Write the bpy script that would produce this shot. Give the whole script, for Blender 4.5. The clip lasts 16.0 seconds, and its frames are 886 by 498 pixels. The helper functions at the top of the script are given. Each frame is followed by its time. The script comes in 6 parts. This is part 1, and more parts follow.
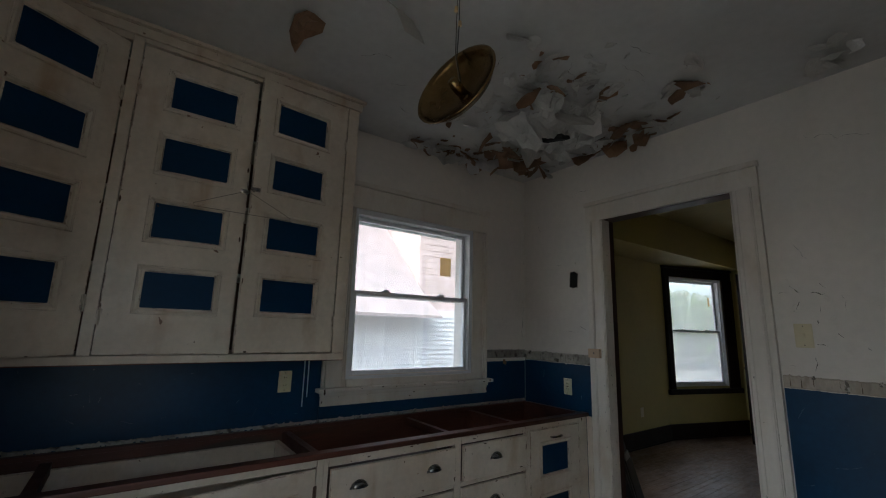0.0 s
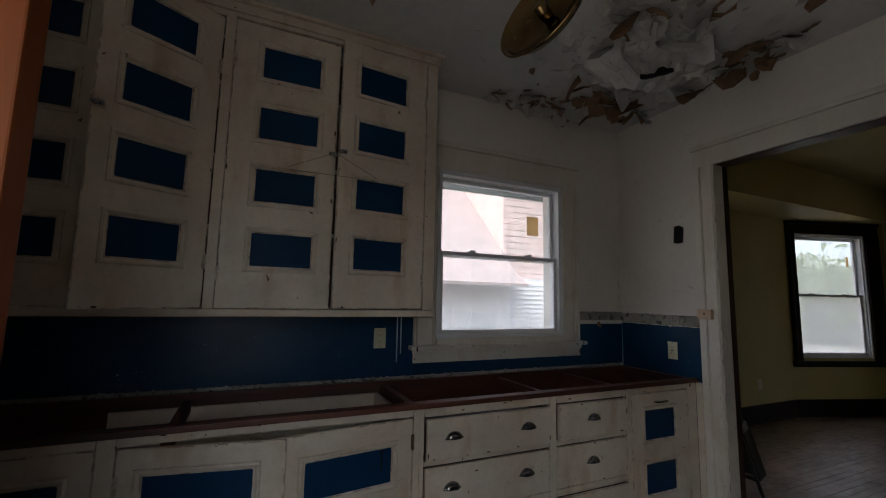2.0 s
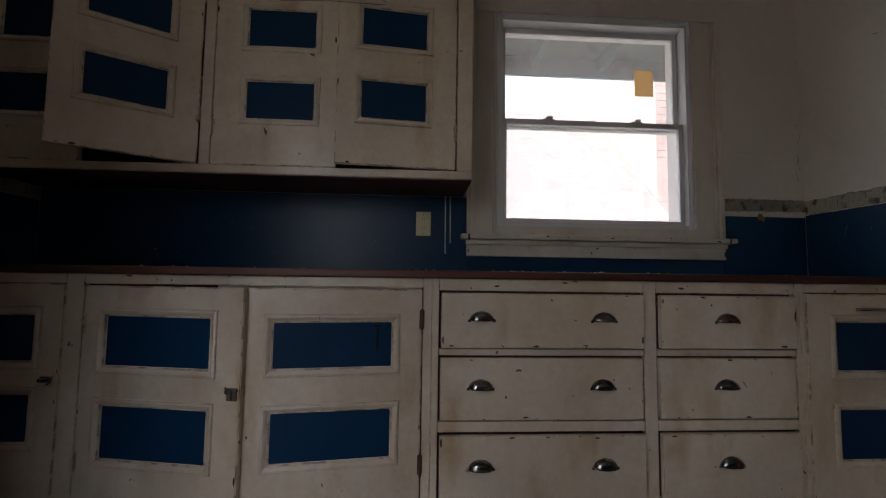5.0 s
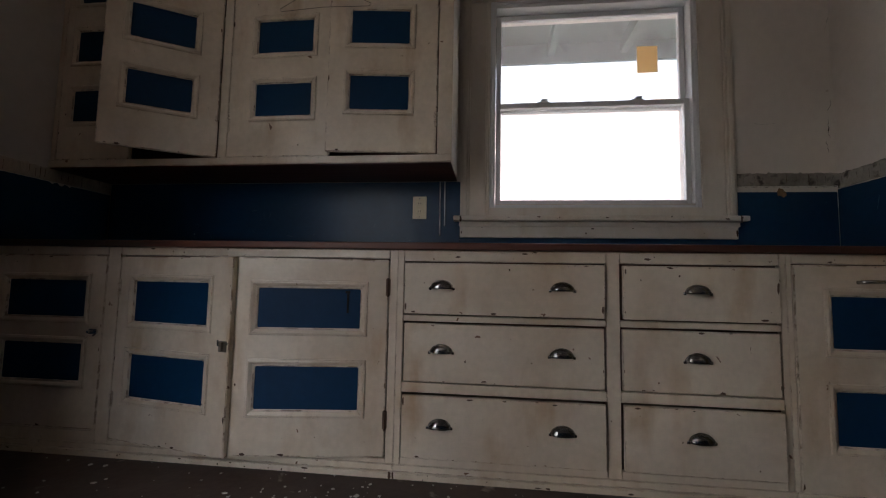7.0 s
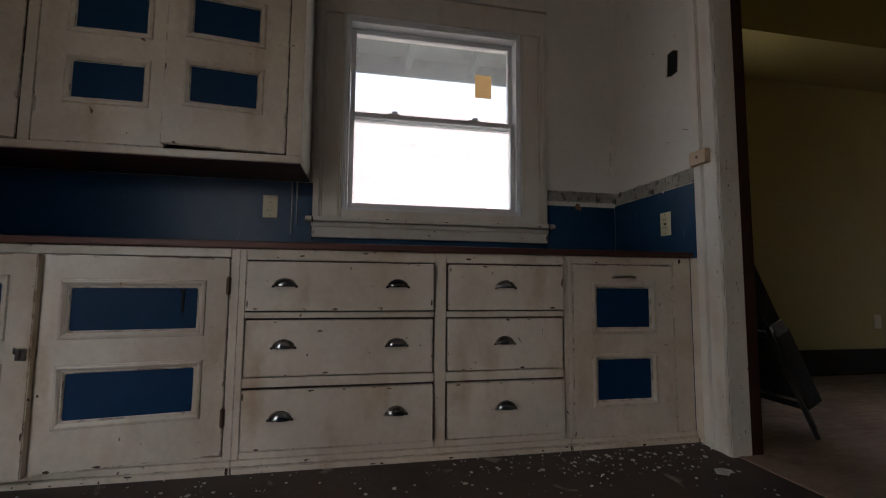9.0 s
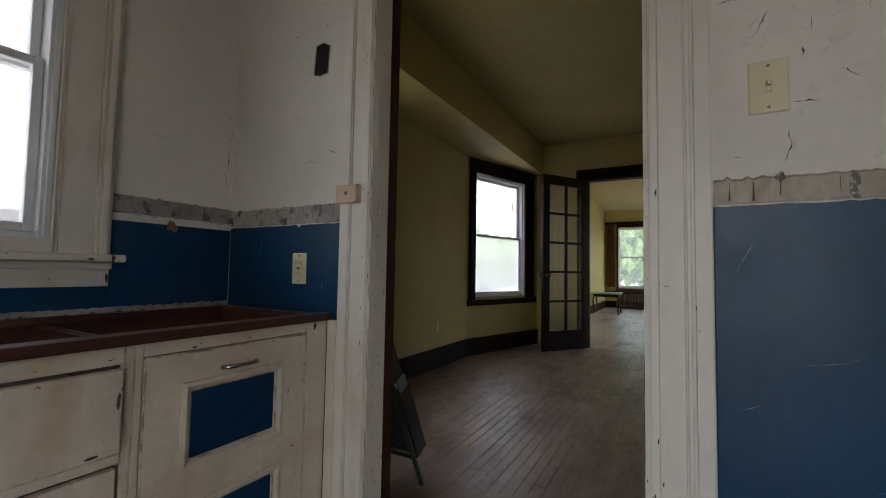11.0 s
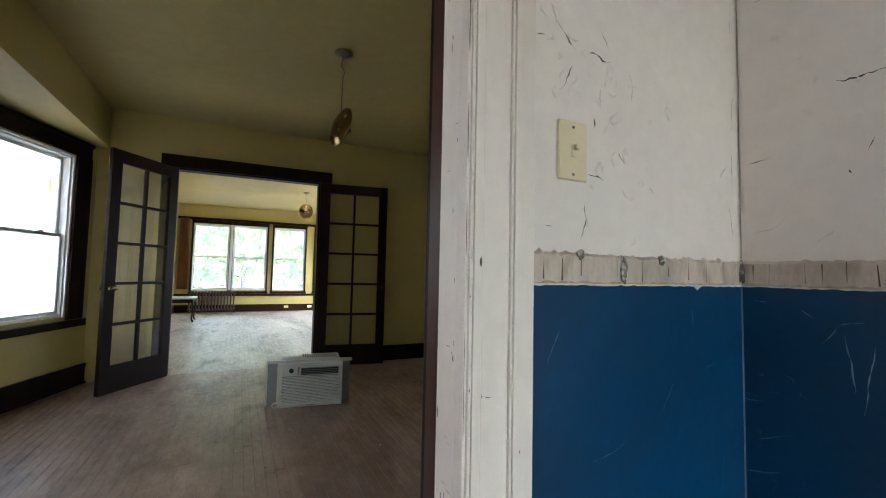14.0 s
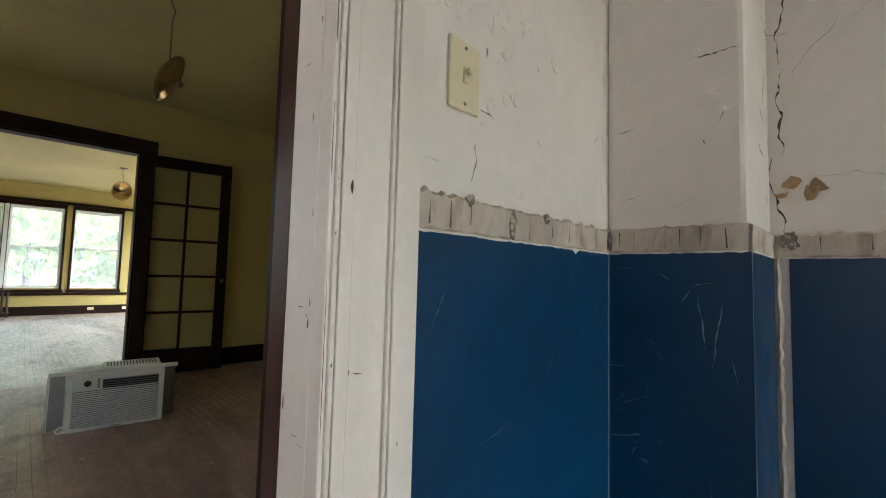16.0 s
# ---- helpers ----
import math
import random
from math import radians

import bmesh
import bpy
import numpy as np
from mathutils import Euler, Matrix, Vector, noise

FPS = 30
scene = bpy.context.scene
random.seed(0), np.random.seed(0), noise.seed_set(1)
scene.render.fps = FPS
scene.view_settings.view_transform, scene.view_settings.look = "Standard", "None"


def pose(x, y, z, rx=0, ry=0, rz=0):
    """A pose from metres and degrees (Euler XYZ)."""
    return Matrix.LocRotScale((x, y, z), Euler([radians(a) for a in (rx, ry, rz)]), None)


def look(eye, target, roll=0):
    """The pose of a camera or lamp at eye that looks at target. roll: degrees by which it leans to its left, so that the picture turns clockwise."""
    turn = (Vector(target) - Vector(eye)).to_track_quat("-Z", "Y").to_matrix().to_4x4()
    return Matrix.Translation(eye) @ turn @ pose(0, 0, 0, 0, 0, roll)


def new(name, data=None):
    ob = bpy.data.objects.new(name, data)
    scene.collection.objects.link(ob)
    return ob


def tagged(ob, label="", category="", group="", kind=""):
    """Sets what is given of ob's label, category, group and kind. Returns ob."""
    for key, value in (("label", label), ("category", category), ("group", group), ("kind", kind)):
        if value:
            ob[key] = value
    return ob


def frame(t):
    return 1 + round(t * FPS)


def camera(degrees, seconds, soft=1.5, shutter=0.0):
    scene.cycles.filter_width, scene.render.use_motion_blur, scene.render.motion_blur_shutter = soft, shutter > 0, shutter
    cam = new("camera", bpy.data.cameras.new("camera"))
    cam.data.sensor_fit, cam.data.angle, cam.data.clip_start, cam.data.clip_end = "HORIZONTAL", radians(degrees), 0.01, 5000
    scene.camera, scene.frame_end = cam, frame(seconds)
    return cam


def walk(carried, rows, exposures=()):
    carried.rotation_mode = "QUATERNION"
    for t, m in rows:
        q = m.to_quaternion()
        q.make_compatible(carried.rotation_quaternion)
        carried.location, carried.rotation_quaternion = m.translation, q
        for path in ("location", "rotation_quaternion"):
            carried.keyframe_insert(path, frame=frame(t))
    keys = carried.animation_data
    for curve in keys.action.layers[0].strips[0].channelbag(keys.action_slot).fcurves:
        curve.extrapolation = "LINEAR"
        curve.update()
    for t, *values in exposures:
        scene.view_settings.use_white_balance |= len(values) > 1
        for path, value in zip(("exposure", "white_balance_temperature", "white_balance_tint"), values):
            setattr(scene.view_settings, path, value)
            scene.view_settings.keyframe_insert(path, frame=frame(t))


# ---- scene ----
cam = camera(93.2, 16.0, 1.1)
EXPOSURES = [(0, 2.2, 5750, 0), (1.5, 2.0, 5950, 4), (3, 2.25, 6350, 8), (4.2, 2.25, 6450, 9), (7.2, 2.6, 6500, 11), (8.5, 2.25, 6450, 10), (10.2, 2.85, 6150, 5), (12.5, 3.8, 6100, 3), (14, 4.3, 5800, 0), (15, 4.25, 5850, 1), (16, 4.15, 6150, 1)]
PATH = [
    (0, (-2.691, -2.503, 1.409), (-1.538, -0.912, 1.781), 1.6),
    (0.5, (-2.712, -2.488, 1.403), (-1.676, -0.817, 1.771), 1.6),
    (1, (-2.725, -2.467, 1.383), (-1.802, -0.731, 1.75), 1.5),
    (1.5, (-2.711, -2.455, 1.372), (-1.849, -0.683, 1.718), 1.5),
    (2, (-2.669, -2.428, 1.331), (-1.84, -0.623, 1.565), 1.2),
    (2.5, (-2.583, -2.306, 1.269), (-1.791, -0.482, 1.48), 1.2),
    (3, (-2.484, -2.165, 1.15), (-1.74, -0.316, 1.316), 1.0),
    (3.5, (-2.357, -2.087, 1.034), (-1.673, -0.213, 1.172), 0.7),
    (4, (-2.204, -2.037, 0.928), (-1.724, -0.1, 1.069), 0.9),
    (4.2, (-2.16, -2.04, 0.902), (-1.752, -0.086, 1.031), 0.9),
    (6.3, (-1.676, -1.964, 0.76), (-1.873, 0.019, 0.932), 1.0),
    (6.5, (-1.641, -2.0, 0.751), (-1.846, -0.017, 0.914), 1.0),
    (7, (-1.587, -2.1, 0.715), (-1.816, -0.119, 0.873), 1.1),
    (7.5, (-1.564, -2.168, 0.691), (-1.788, -0.187, 0.845), 1.1),
    (8, (-1.519, -2.208, 0.683), (-1.601, -0.216, 0.843), 0.8),
    (8.5, (-1.48, -2.235, 0.693), (-1.336, -0.246, 0.852), 0.7),
    (9, (-1.474, -2.255, 0.709), (-1.106, -0.296, 0.871), 0.5),
    (9.5, (-1.445, -2.134, 0.808), (-0.891, -0.218, 0.953), 0.5),
    (10, (-1.365, -1.986, 0.953), (-0.232, -0.343, 1.083), 0.2),
    (10.2, (-1.327, -1.938, 0.964), (-0.016, -0.433, 1.087), 0.4),
    (12.3, (-0.742, -1.313, 1.15), (1.229, -0.986, 1.249), 1.0),
    (12.5, (-0.696, -1.304, 1.165), (1.286, -1.055, 1.266), 1.0),
    (13, (-0.642, -1.316, 1.153), (1.355, -1.331, 1.26), 0.9),
    (13.5, (-0.61, -1.303, 1.162), (1.337, -1.749, 1.277), 1.1),
    (14, (-0.614, -1.283, 1.181), (1.183, -2.153, 1.297), 1.2),
    (14.5, (-0.611, -1.267, 1.182), (1.097, -2.301, 1.302), 1.1),
    (15, (-0.592, -1.339, 1.16), (0.974, -2.576, 1.285), 1.3),
    (15.5, (-0.528, -1.397, 1.148), (0.892, -2.8, 1.271), 1.2),
    (16, (-0.45, -1.368, 1.1), (0.962, -2.779, 1.228), 1.5),
]
walk(cam, [(t, look(eye, target, roll)) for t, eye, target, roll in PATH], EXPOSURES)

# ---- world and light ----
world = bpy.data.worlds.new("overcast_sky")
scene.world = world
world.use_nodes = True
wn = world.node_tree.nodes
sky = wn.new("ShaderNodeTexSky")
sky.sky_type = "NISHITA"
sky.sun_disc = False
sky.sun_elevation = radians(54.7)
sky.sun_rotation = radians(-118)
sky.air_density, sky.dust_density = 1.0, 4.0
wn["Background"].inputs[1].default_value = 0.15
cloud = wn.new("ShaderNodeHueSaturation")
cloud.inputs["Saturation"].default_value = 0.5
world.node_tree.links.new(sky.outputs[0], cloud.inputs["Color"])
world.node_tree.links.new(cloud.outputs[0], wn["Background"].inputs[0])
sun = new("sun", bpy.data.lights.new("sun", "SUN"))
sun.data.energy, sun.data.angle, sun.data.color = 0.5, radians(30), (1.0, 0.97, 0.92)
sun.matrix_world = look((-15, -8, 24), (0, 0, 0))

# ---- materials ----
def mat(name, base, rough=0.5, metal=0.0, var=0.15, scale=6.0, bump=0.15, bscale=40.0, second=None, second_at=0.62, second_scale=3.0, spec=0.5, stretch=(1, 1, 1), edge=0.03, coat=0.0, per_object=0.0, patch=None, wear=None, stain=None):
    """Principled surface: base colour varied by coarse and fine noise, an optional second colour where a mask breaks through, and bump."""
    m = bpy.data.materials.new(name)
    m.use_nodes = True
    n, l = m.node_tree.nodes, m.node_tree.links
    p = n["Principled BSDF"]
    p.inputs["Roughness"].default_value, p.inputs["Metallic"].default_value = rough, metal
    p.inputs["Specular IOR Level"].default_value, p.inputs["Coat Weight"].default_value = spec, coat
    mp = n.new("ShaderNodeMapping")
    mp.inputs["Scale"].default_value = stretch
    geo = n.new("ShaderNodeNewGeometry")
    l.new(geo.outputs["Position"], mp.inputs[0])
    def noi(s, det=5.0, dist=0.0):
        t = n.new("ShaderNodeTexNoise")
        t.inputs["Scale"].default_value, t.inputs["Detail"].default_value, t.inputs["Distortion"].default_value = s, det, dist
        l.new(mp.outputs[0], t.inputs["Vector"])
        return t.outputs["Fac"]
    def ramp(src, a, b, lo=(0, 0, 0, 1), hi=(1, 1, 1, 1)):
        r = n.new("ShaderNodeValToRGB")
        r.color_ramp.elements[0].position, r.color_ramp.elements[1].position = a, b
        r.color_ramp.elements[0].color, r.color_ramp.elements[1].color = lo, hi
        l.new(src, r.inputs[0])
        return r.outputs[0]
    def mix(f, a, b, kind="MIX"):
        x = n.new("ShaderNodeMix")
        x.data_type, x.blend_type = "RGBA", kind
        for sock, v in ((0, f), (6, a), (7, b)):
            if hasattr(v, "links"):
                l.new(v, x.inputs[sock])
            else:
                x.inputs[sock].default_value = v
        return x.outputs[2]
    dark = tuple(c * (1 - var) for c in base) + (1,)
    light = tuple(min(1, c * (1 + var * 0.6)) for c in base) + (1,)
    col = ramp(noi(scale * 0.35, 6, 0.6), 0.3, 0.7, dark, light)
    fine = ramp(noi(scale * 9, 4), 0.25, 0.75, (1 - var * 0.6,) * 3 + (1,), (1, 1, 1, 1))
    col = mix(1.0, col, fine, "MULTIPLY")
    if per_object:
        info = n.new("ShaderNodeObjectInfo")
        tone = ramp(info.outputs["Random"], 0.0, 1.0, (1 - per_object,) * 3 + (1,), (1, 1, 1, 1))
        col = mix(1.0, col, tone, "MULTIPLY")
    if second:
        mask = ramp(noi(second_scale, 8, 0.4), second_at, second_at + edge)
        col = mix(mask, col, tuple(second) + (1,))
    if stain:
        # run-down dirt: soft tall streaks and broad grimy clouds
        ms = n.new("ShaderNodeMapping")
        ms.inputs["Scale"].default_value = (1, 1, 0.3)
        l.new(geo.outputs["Position"], ms.inputs[0])
        ts = n.new("ShaderNodeTexNoise")
        ts.inputs["Scale"].default_value, ts.inputs["Detail"].default_value = 9, 7
        l.new(ms.outputs[0], ts.inputs["Vector"])
        run = ramp(ts.outputs["Fac"], 0.52, 0.74)
        cloud = ramp(noi(3.2, 7, 0.8), 0.46, 0.68)
        dirt = mix(1.0, run, ramp(noi(5.0, 4), 0.35, 0.6), "MULTIPLY")
        col = mix(dirt, col, mix(1.0, col, tuple(stain) + (1,), "MULTIPLY"))
        col = mix(cloud, col, mix(1.0, col, tuple(0.4 * c + 0.6 for c in stain) + (1,), "MULTIPLY"))
    if wear:
        bv, dot = n.new("ShaderNodeBevel"), n.new("ShaderNodeVectorMath")
        bv.samples, bv.inputs["Radius"].default_value, dot.operation = 4, 0.005, "DOT_PRODUCT"
        l.new(bv.outputs[0], dot.inputs[0]), l.new(geo.outputs["Normal"], dot.inputs[1])
        worn = ramp(dot.outputs["Value"], 0.86, 0.955, (1, 1, 1, 1), (0, 0, 0, 1))
        spots = ramp(noi(22, 6, 0.5), 0.47, 0.57)
        col = mix(mix(1.0, worn, spots, "MULTIPLY"), col, tuple(wear) + (1,))
    l.new(col, p.inputs["Base Color"])
    rr = n.new("ShaderNodeMapRange")
    rr.inputs[3].default_value, rr.inputs[4].default_value = max(0.03, rough - 0.12), min(1, rough + 0.12)
    l.new(noi(scale * 2), rr.inputs[0])
    if patch:
        gm = n.new("ShaderNodeMix")
        l.new(ramp(noi(patch[0], 7, 0.8), 0.42, 0.62), gm.inputs[0])
        l.new(rr.outputs[0], gm.inputs[2])
        gm.inputs[3].default_value = patch[1]
        l.new(gm.outputs[0], p.inputs["Roughness"])
    else:
        l.new(rr.outputs[0], p.inputs["Roughness"])
    if bump:
        bp = n.new("ShaderNodeBump")
        bp.inputs["Strength"].default_value, bp.inputs["Distance"].default_value = bump, 0.004
        l.new(noi(bscale, 5), bp.inputs["Height"])
        l.new(bp.outputs[0], p.inputs["Normal"])
    return m

CREAM = mat("aged_cream_paint", (0.70, 0.61, 0.50), 0.36, var=0.18, scale=5, bump=0.4, bscale=24, second=(0.17, 0.09, 0.055), second_at=0.715, second_scale=21, edge=0.012, wear=(0.20, 0.13, 0.09), stain=(0.74, 0.62, 0.50))
WHITE_TRIM = mat("chipped_white_paint", (0.74, 0.685, 0.615), 0.45, var=0.10, scale=5, bump=0.25, bscale=30, second=(0.17, 0.09, 0.06), second_at=0.755, second_scale=30, edge=0.012, stretch=(1, 1, 0.55), stain=(0.85, 0.78, 0.70))
CHIP = mat("bare_brown_wood_chip", (0.10, 0.055, 0.035), 0.8, var=0.4, scale=20)
BLUE_PANEL = mat("navy_paint", (0.003, 0.034, 0.092), 0.5, spec=0.16, var=0.2, scale=5, bump=0.15)
BLUE_WALL = mat("blue_wainscot_paint", (0.003, 0.044, 0.112), 0.38, var=0.3, scale=4, bump=0.5, bscale=11, second=(0.32, 0.40, 0.46), second_at=0.75, second_scale=30, edge=0.02, spec=0.35)
PLASTER = mat("dirty_white_plaster", (0.76, 0.705, 0.645), 0.6, var=0.12, scale=2.5, bump=0.6, bscale=9, second=(0.48, 0.42, 0.35), second_at=0.755, second_scale=22, edge=0.03)
CEIL = mat("stained_ceiling_paint", (0.60, 0.59, 0.57), 0.75, var=0.16, scale=2.2, bump=0.5, bscale=7)
RAW = mat("raw_grey_plaster", (0.60, 0.52, 0.43), 0.9, var=0.30, scale=12, bump=0.8, bscale=60, second=(0.39, 0.32, 0.25), second_at=0.56, second_scale=14, edge=0.12, stretch=(1, 1, 0.35))
YELLOW = mat("olive_yellow_wall_paint", (0.44, 0.355, 0.125), 0.6, var=0.10, scale=1.6, bump=0.15, bscale=20)
YCEIL = mat("olive_yellow_ceiling_paint", (0.46, 0.385, 0.165), 0.7, var=0.16, scale=1.4, bump=0.2, bscale=10)
DARK = mat("dark_stained_wood", (0.020, 0.010, 0.007), 0.5, spec=0.08, var=0.4, scale=5, bump=0.1, stretch=(1, 1, 0.15))
JAMB = mat("mahogany_jamb_wood", (0.055, 0.019, 0.012), 0.4, spec=0.3, var=0.4, scale=6, bump=0.1, stretch=(1, 1, 0.12))
ORANGE = mat("varnished_orange_wood", (0.19, 0.048, 0.009), 0.5, spec=0.10, var=0.35, scale=7, bump=0.12, stretch=(1, 1, 0.1))
REDWOOD = mat("bare_reddish_wood", (0.115, 0.036, 0.019), 0.5, var=0.5, scale=9, bump=0.3, stretch=(0.12, 1, 1), second=(0.05, 0.03, 0.02), second_at=0.6)
PLANK = mat("worn_oak_strip", (0.39, 0.265, 0.205), 0.50, var=0.42, scale=7, bump=0.9, bscale=26, second=(0.17, 0.11, 0.085), second_at=0.50, second_scale=5, stretch=(0.45, 1, 1), per_object=0.14, edge=0.22, patch=(22, 0.32), spec=0.5)
PLANKFAR = mat("worn_oak_floor", (0.36, 0.245, 0.19), 0.50, var=0.45, scale=7, bump=0.9, bscale=26, second=(0.17, 0.11, 0.085), second_at=0.50, second_scale=5, stretch=(0.45, 1, 1), edge=0.22, patch=(22, 0.32), spec=0.5)
# same worn oak, base colour lightened to stand in for window glare
PLANKLIV = mat("glare_lightened_oak_floor", (0.46, 0.38, 0.33), 0.48, var=0.5, scale=5, bump=0.55, bscale=40, second=(0.13, 0.088, 0.066), second_at=0.55, second_scale=4, stretch=(0.25, 1, 1), edge=0.2, patch=(20, 0.28))
LINO = mat("dirty_brown_linoleum", (0.085, 0.055, 0.043), 0.6, var=0.5, scale=4, bump=0.4, bscale=30, second=(0.25, 0.21, 0.18), second_at=0.66, second_scale=9, edge=0.06)
VINYL = mat("white_vinyl", (0.74, 0.75, 0.77), 0.35, var=0.05, bump=0.03)
IVORY = mat("ivory_plastic", (0.68, 0.60, 0.40), 0.35, var=0.06, bump=0.03)
PLASTIC = mat("off_white_appliance_plastic", (0.66, 0.66, 0.60), 0.45, var=0.08, bump=0.05)
GREYM = mat("grey_sheet_metal", (0.30, 0.30, 0.29), 0.45, 0.3, var=0.15)
BLACK = mat("black_plastic", (0.012, 0.012, 0.012), 0.5, var=0.2)
HOLE = mat("dark_cavity", (0.006, 0.005, 0.005), 0.9, var=0.2)
CHROME = mat("tarnished_chrome", (0.55, 0.55, 0.56), 0.18, 1.0, var=0.25, scale=20, bump=0.05)
BRASS = mat("polished_brass", (0.30, 0.20, 0.085), 0.24, 1.0, var=0.3, scale=8, bump=0.08)
STEEL = mat("old_steel", (0.25, 0.22, 0.19), 0.45, 0.8, var=0.4, scale=20)
IRON = mat("painted_cast_iron", (0.06, 0.035, 0.025), 0.45, 0.2, var=0.3)
CURTAIN = mat("orange_brown_curtain", (0.30, 0.13, 0.05), 0.85, var=0.25, scale=10)
PAPERB = mat("brown_backing_paper", (0.27, 0.155, 0.085), 0.85, var=0.3, scale=12, bump=0.3)
FLAKE = mat("peeled_white_paint", (0.58, 0.565, 0.53), 0.7, var=0.2, scale=14, bump=0.4)
STICKER = mat("yellow_sticker", (0.68, 0.48, 0.20), 0.7, var=0.1)
def let_through(m, share, tint):
    """Thin paper: part of the light comes through it."""
    n, l = m.node_tree.nodes, m.node_tree.links
    t, x = n.new("ShaderNodeBsdfTranslucent"), n.new("ShaderNodeMixShader")
    t.inputs[0].default_value, x.inputs[0].default_value = tint, share
    l.new(n["Principled BSDF"].outputs[0], x.inputs[1]), l.new(t.outputs[0], x.inputs[2]), l.new(x.outputs[0], n["Material Output"].inputs[0])
let_through(STICKER, 0.7, (0.95, 0.78, 0.52, 1))
CHAIRP = mat("dark_grey_chair_plastic", (0.045, 0.047, 0.05), 0.4, var=0.2)
SIDING = mat("white_lap_siding", (0.66, 0.66, 0.68), 0.7, var=0.1)
SHINGLE = mat("grey_roof_shingle", (0.36, 0.29, 0.28), 0.9, var=0.25, scale=12)
PINK = mat("pinkish_shingle_gable", (0.62, 0.47, 0.43), 0.85, var=0.2, scale=10)
EAVE = mat("green_eave_paint", (0.05, 0.115, 0.105), 0.6, var=0.2, scale=6)
GRASS = mat("gravel_and_dry_ground", (0.26, 0.24, 0.20), 0.9, var=0.35, scale=3)
LEAF = mat("fresh_green_leaf", (0.17, 0.23, 0.06), 0.5, var=0.4, scale=2)
let_through(LEAF, 0.4, (0.26, 0.40, 0.07, 1))
BARK = mat("bark", (0.10, 0.075, 0.055), 0.9, var=0.4, scale=10, bump=0.6)
GREENTOP = mat("pale_green_tabletop", (0.45, 0.55, 0.48), 0.3, var=0.1)

def glass_mat(name, dust_veil):
    """Clear pane; a translucent share for dust also stands in for veiling glare."""
    m = bpy.data.materials.new(name)
    m.use_nodes = True
    n, l = m.node_tree.nodes, m.node_tree.links
    t, g, x = n.new("ShaderNodeBsdfTransparent"), n.new("ShaderNodeBsdfGlossy"), n.new("ShaderNodeMixShader")
    g.inputs["Roughness"].default_value = 0.02
    w, f = n.new("ShaderNodeLayerWeight"), n.new("ShaderNodeMapRange")
    w.inputs[0].default_value = 0.25
    f.inputs[3].default_value, f.inputs[4].default_value = 0.035, 0.5
    l.new(w.outputs["Facing"], f.inputs[0])
    d, y = n.new("ShaderNodeBsdfTranslucent"), n.new("ShaderNodeMixShader")
    d.inputs[0].default_value = (0.85, 0.86, 0.88, 1)
    y.inputs[0].default_value = dust_veil
    l.new(t.outputs[0], y.inputs[1]), l.new(d.outputs[0], y.inputs[2])
    l.new(f.outputs[0], x.inputs[0]), l.new(y.outputs[0], x.inputs[1]), l.new(g.outputs[0], x.inputs[2])
    l.new(x.outputs[0], n["Material Output"].inputs[0])
    return m
LGLASS = glass_mat("living_window_glass", 0.12)
GLASS = glass_mat("dusty_veiled_glass", 0.16)
HAZY = glass_mat("bay_window_glass", 0.34)
CLEAR = glass_mat("door_glass", 0.03)

# ---- mesh helpers ----
def box(bm, x0, x1, y0, y1, z0, z1, m=None):
    vs = [bm.verts.new(c) for c in ((x0, y0, z0), (x1, y0, z0), (x1, y1, z0), (x0, y1, z0), (x0, y0, z1), (x1, y0, z1), (x1, y1, z1), (x0, y1, z1))]
    if m is not None:
        for v in vs:
            v.co = m @ v.co
    for f in ((0, 3, 2, 1), (4, 5, 6, 7), (0, 1, 5, 4), (1, 2, 6, 5), (2, 3, 7, 6), (3, 0, 4, 7)):
        bm.faces.new([vs[i] for i in f])
    return vs

def boxes(*list_of):
    bm = bmesh.new()
    for b in list_of:
        box(bm, *b)
    return bm

def prism(bm, pts, z0, z1):
    """Upright prism over a plan polygon."""
    a = [bm.verts.new((x, y, z0)) for x, y in pts]
    b = [bm.verts.new((x, y, z1)) for x, y in pts]
    bm.faces.new(a[::-1]), bm.faces.new(b)
    for i in range(len(pts)):
        j = (i + 1) % len(pts)
        bm.faces.new((a[i], a[j], b[j], b[i]))
    return bm

def sweep(bm, path, r, seg=6):
    """Round bar along points."""
    path = [Vector(p) for p in path]
    rings = []
    for i, p in enumerate(path):
        d = (path[min(i + 1, len(path) - 1)] - path[max(i - 1, 0)]).normalized()
        u = d.orthogonal().normalized()
        if i and rings:
            u = (last - d * last.dot(d)).normalized()
        last = u
        w = d.cross(u)
        rings.append([bm.verts.new(p + (u * math.cos(2 * math.pi * k / seg) + w * math.sin(2 * math.pi * k / seg)) * r) for k in range(seg)])
    for a, b in zip(rings, rings[1:]):
        for k in range(seg):
            bm.faces.new((a[k], a[(k + 1) % seg], b[(k + 1) % seg], b[k]))
    bm.faces.new(rings[0][::-1]), bm.faces.new(rings[-1])
    return bm

def lathe(bm, prof, seg=24, m=None):
    """Turned shape from (radius, height) pairs."""
    rings = []
    for r, h in prof:
        rings.append([bm.verts.new((m or Matrix()) @ Vector((r * math.cos(2 * math.pi * k / seg), r * math.sin(2 * math.pi * k / seg), h))) for k in range(seg)])
    for a, b in zip(rings, rings[1:]):
        for k in range(seg):
            bm.faces.new((a[k], a[(k + 1) % seg], b[(k + 1) % seg], b[k]))
    bm.faces.new(rings[0][::-1]), bm.faces.new(rings[-1])
    return bm

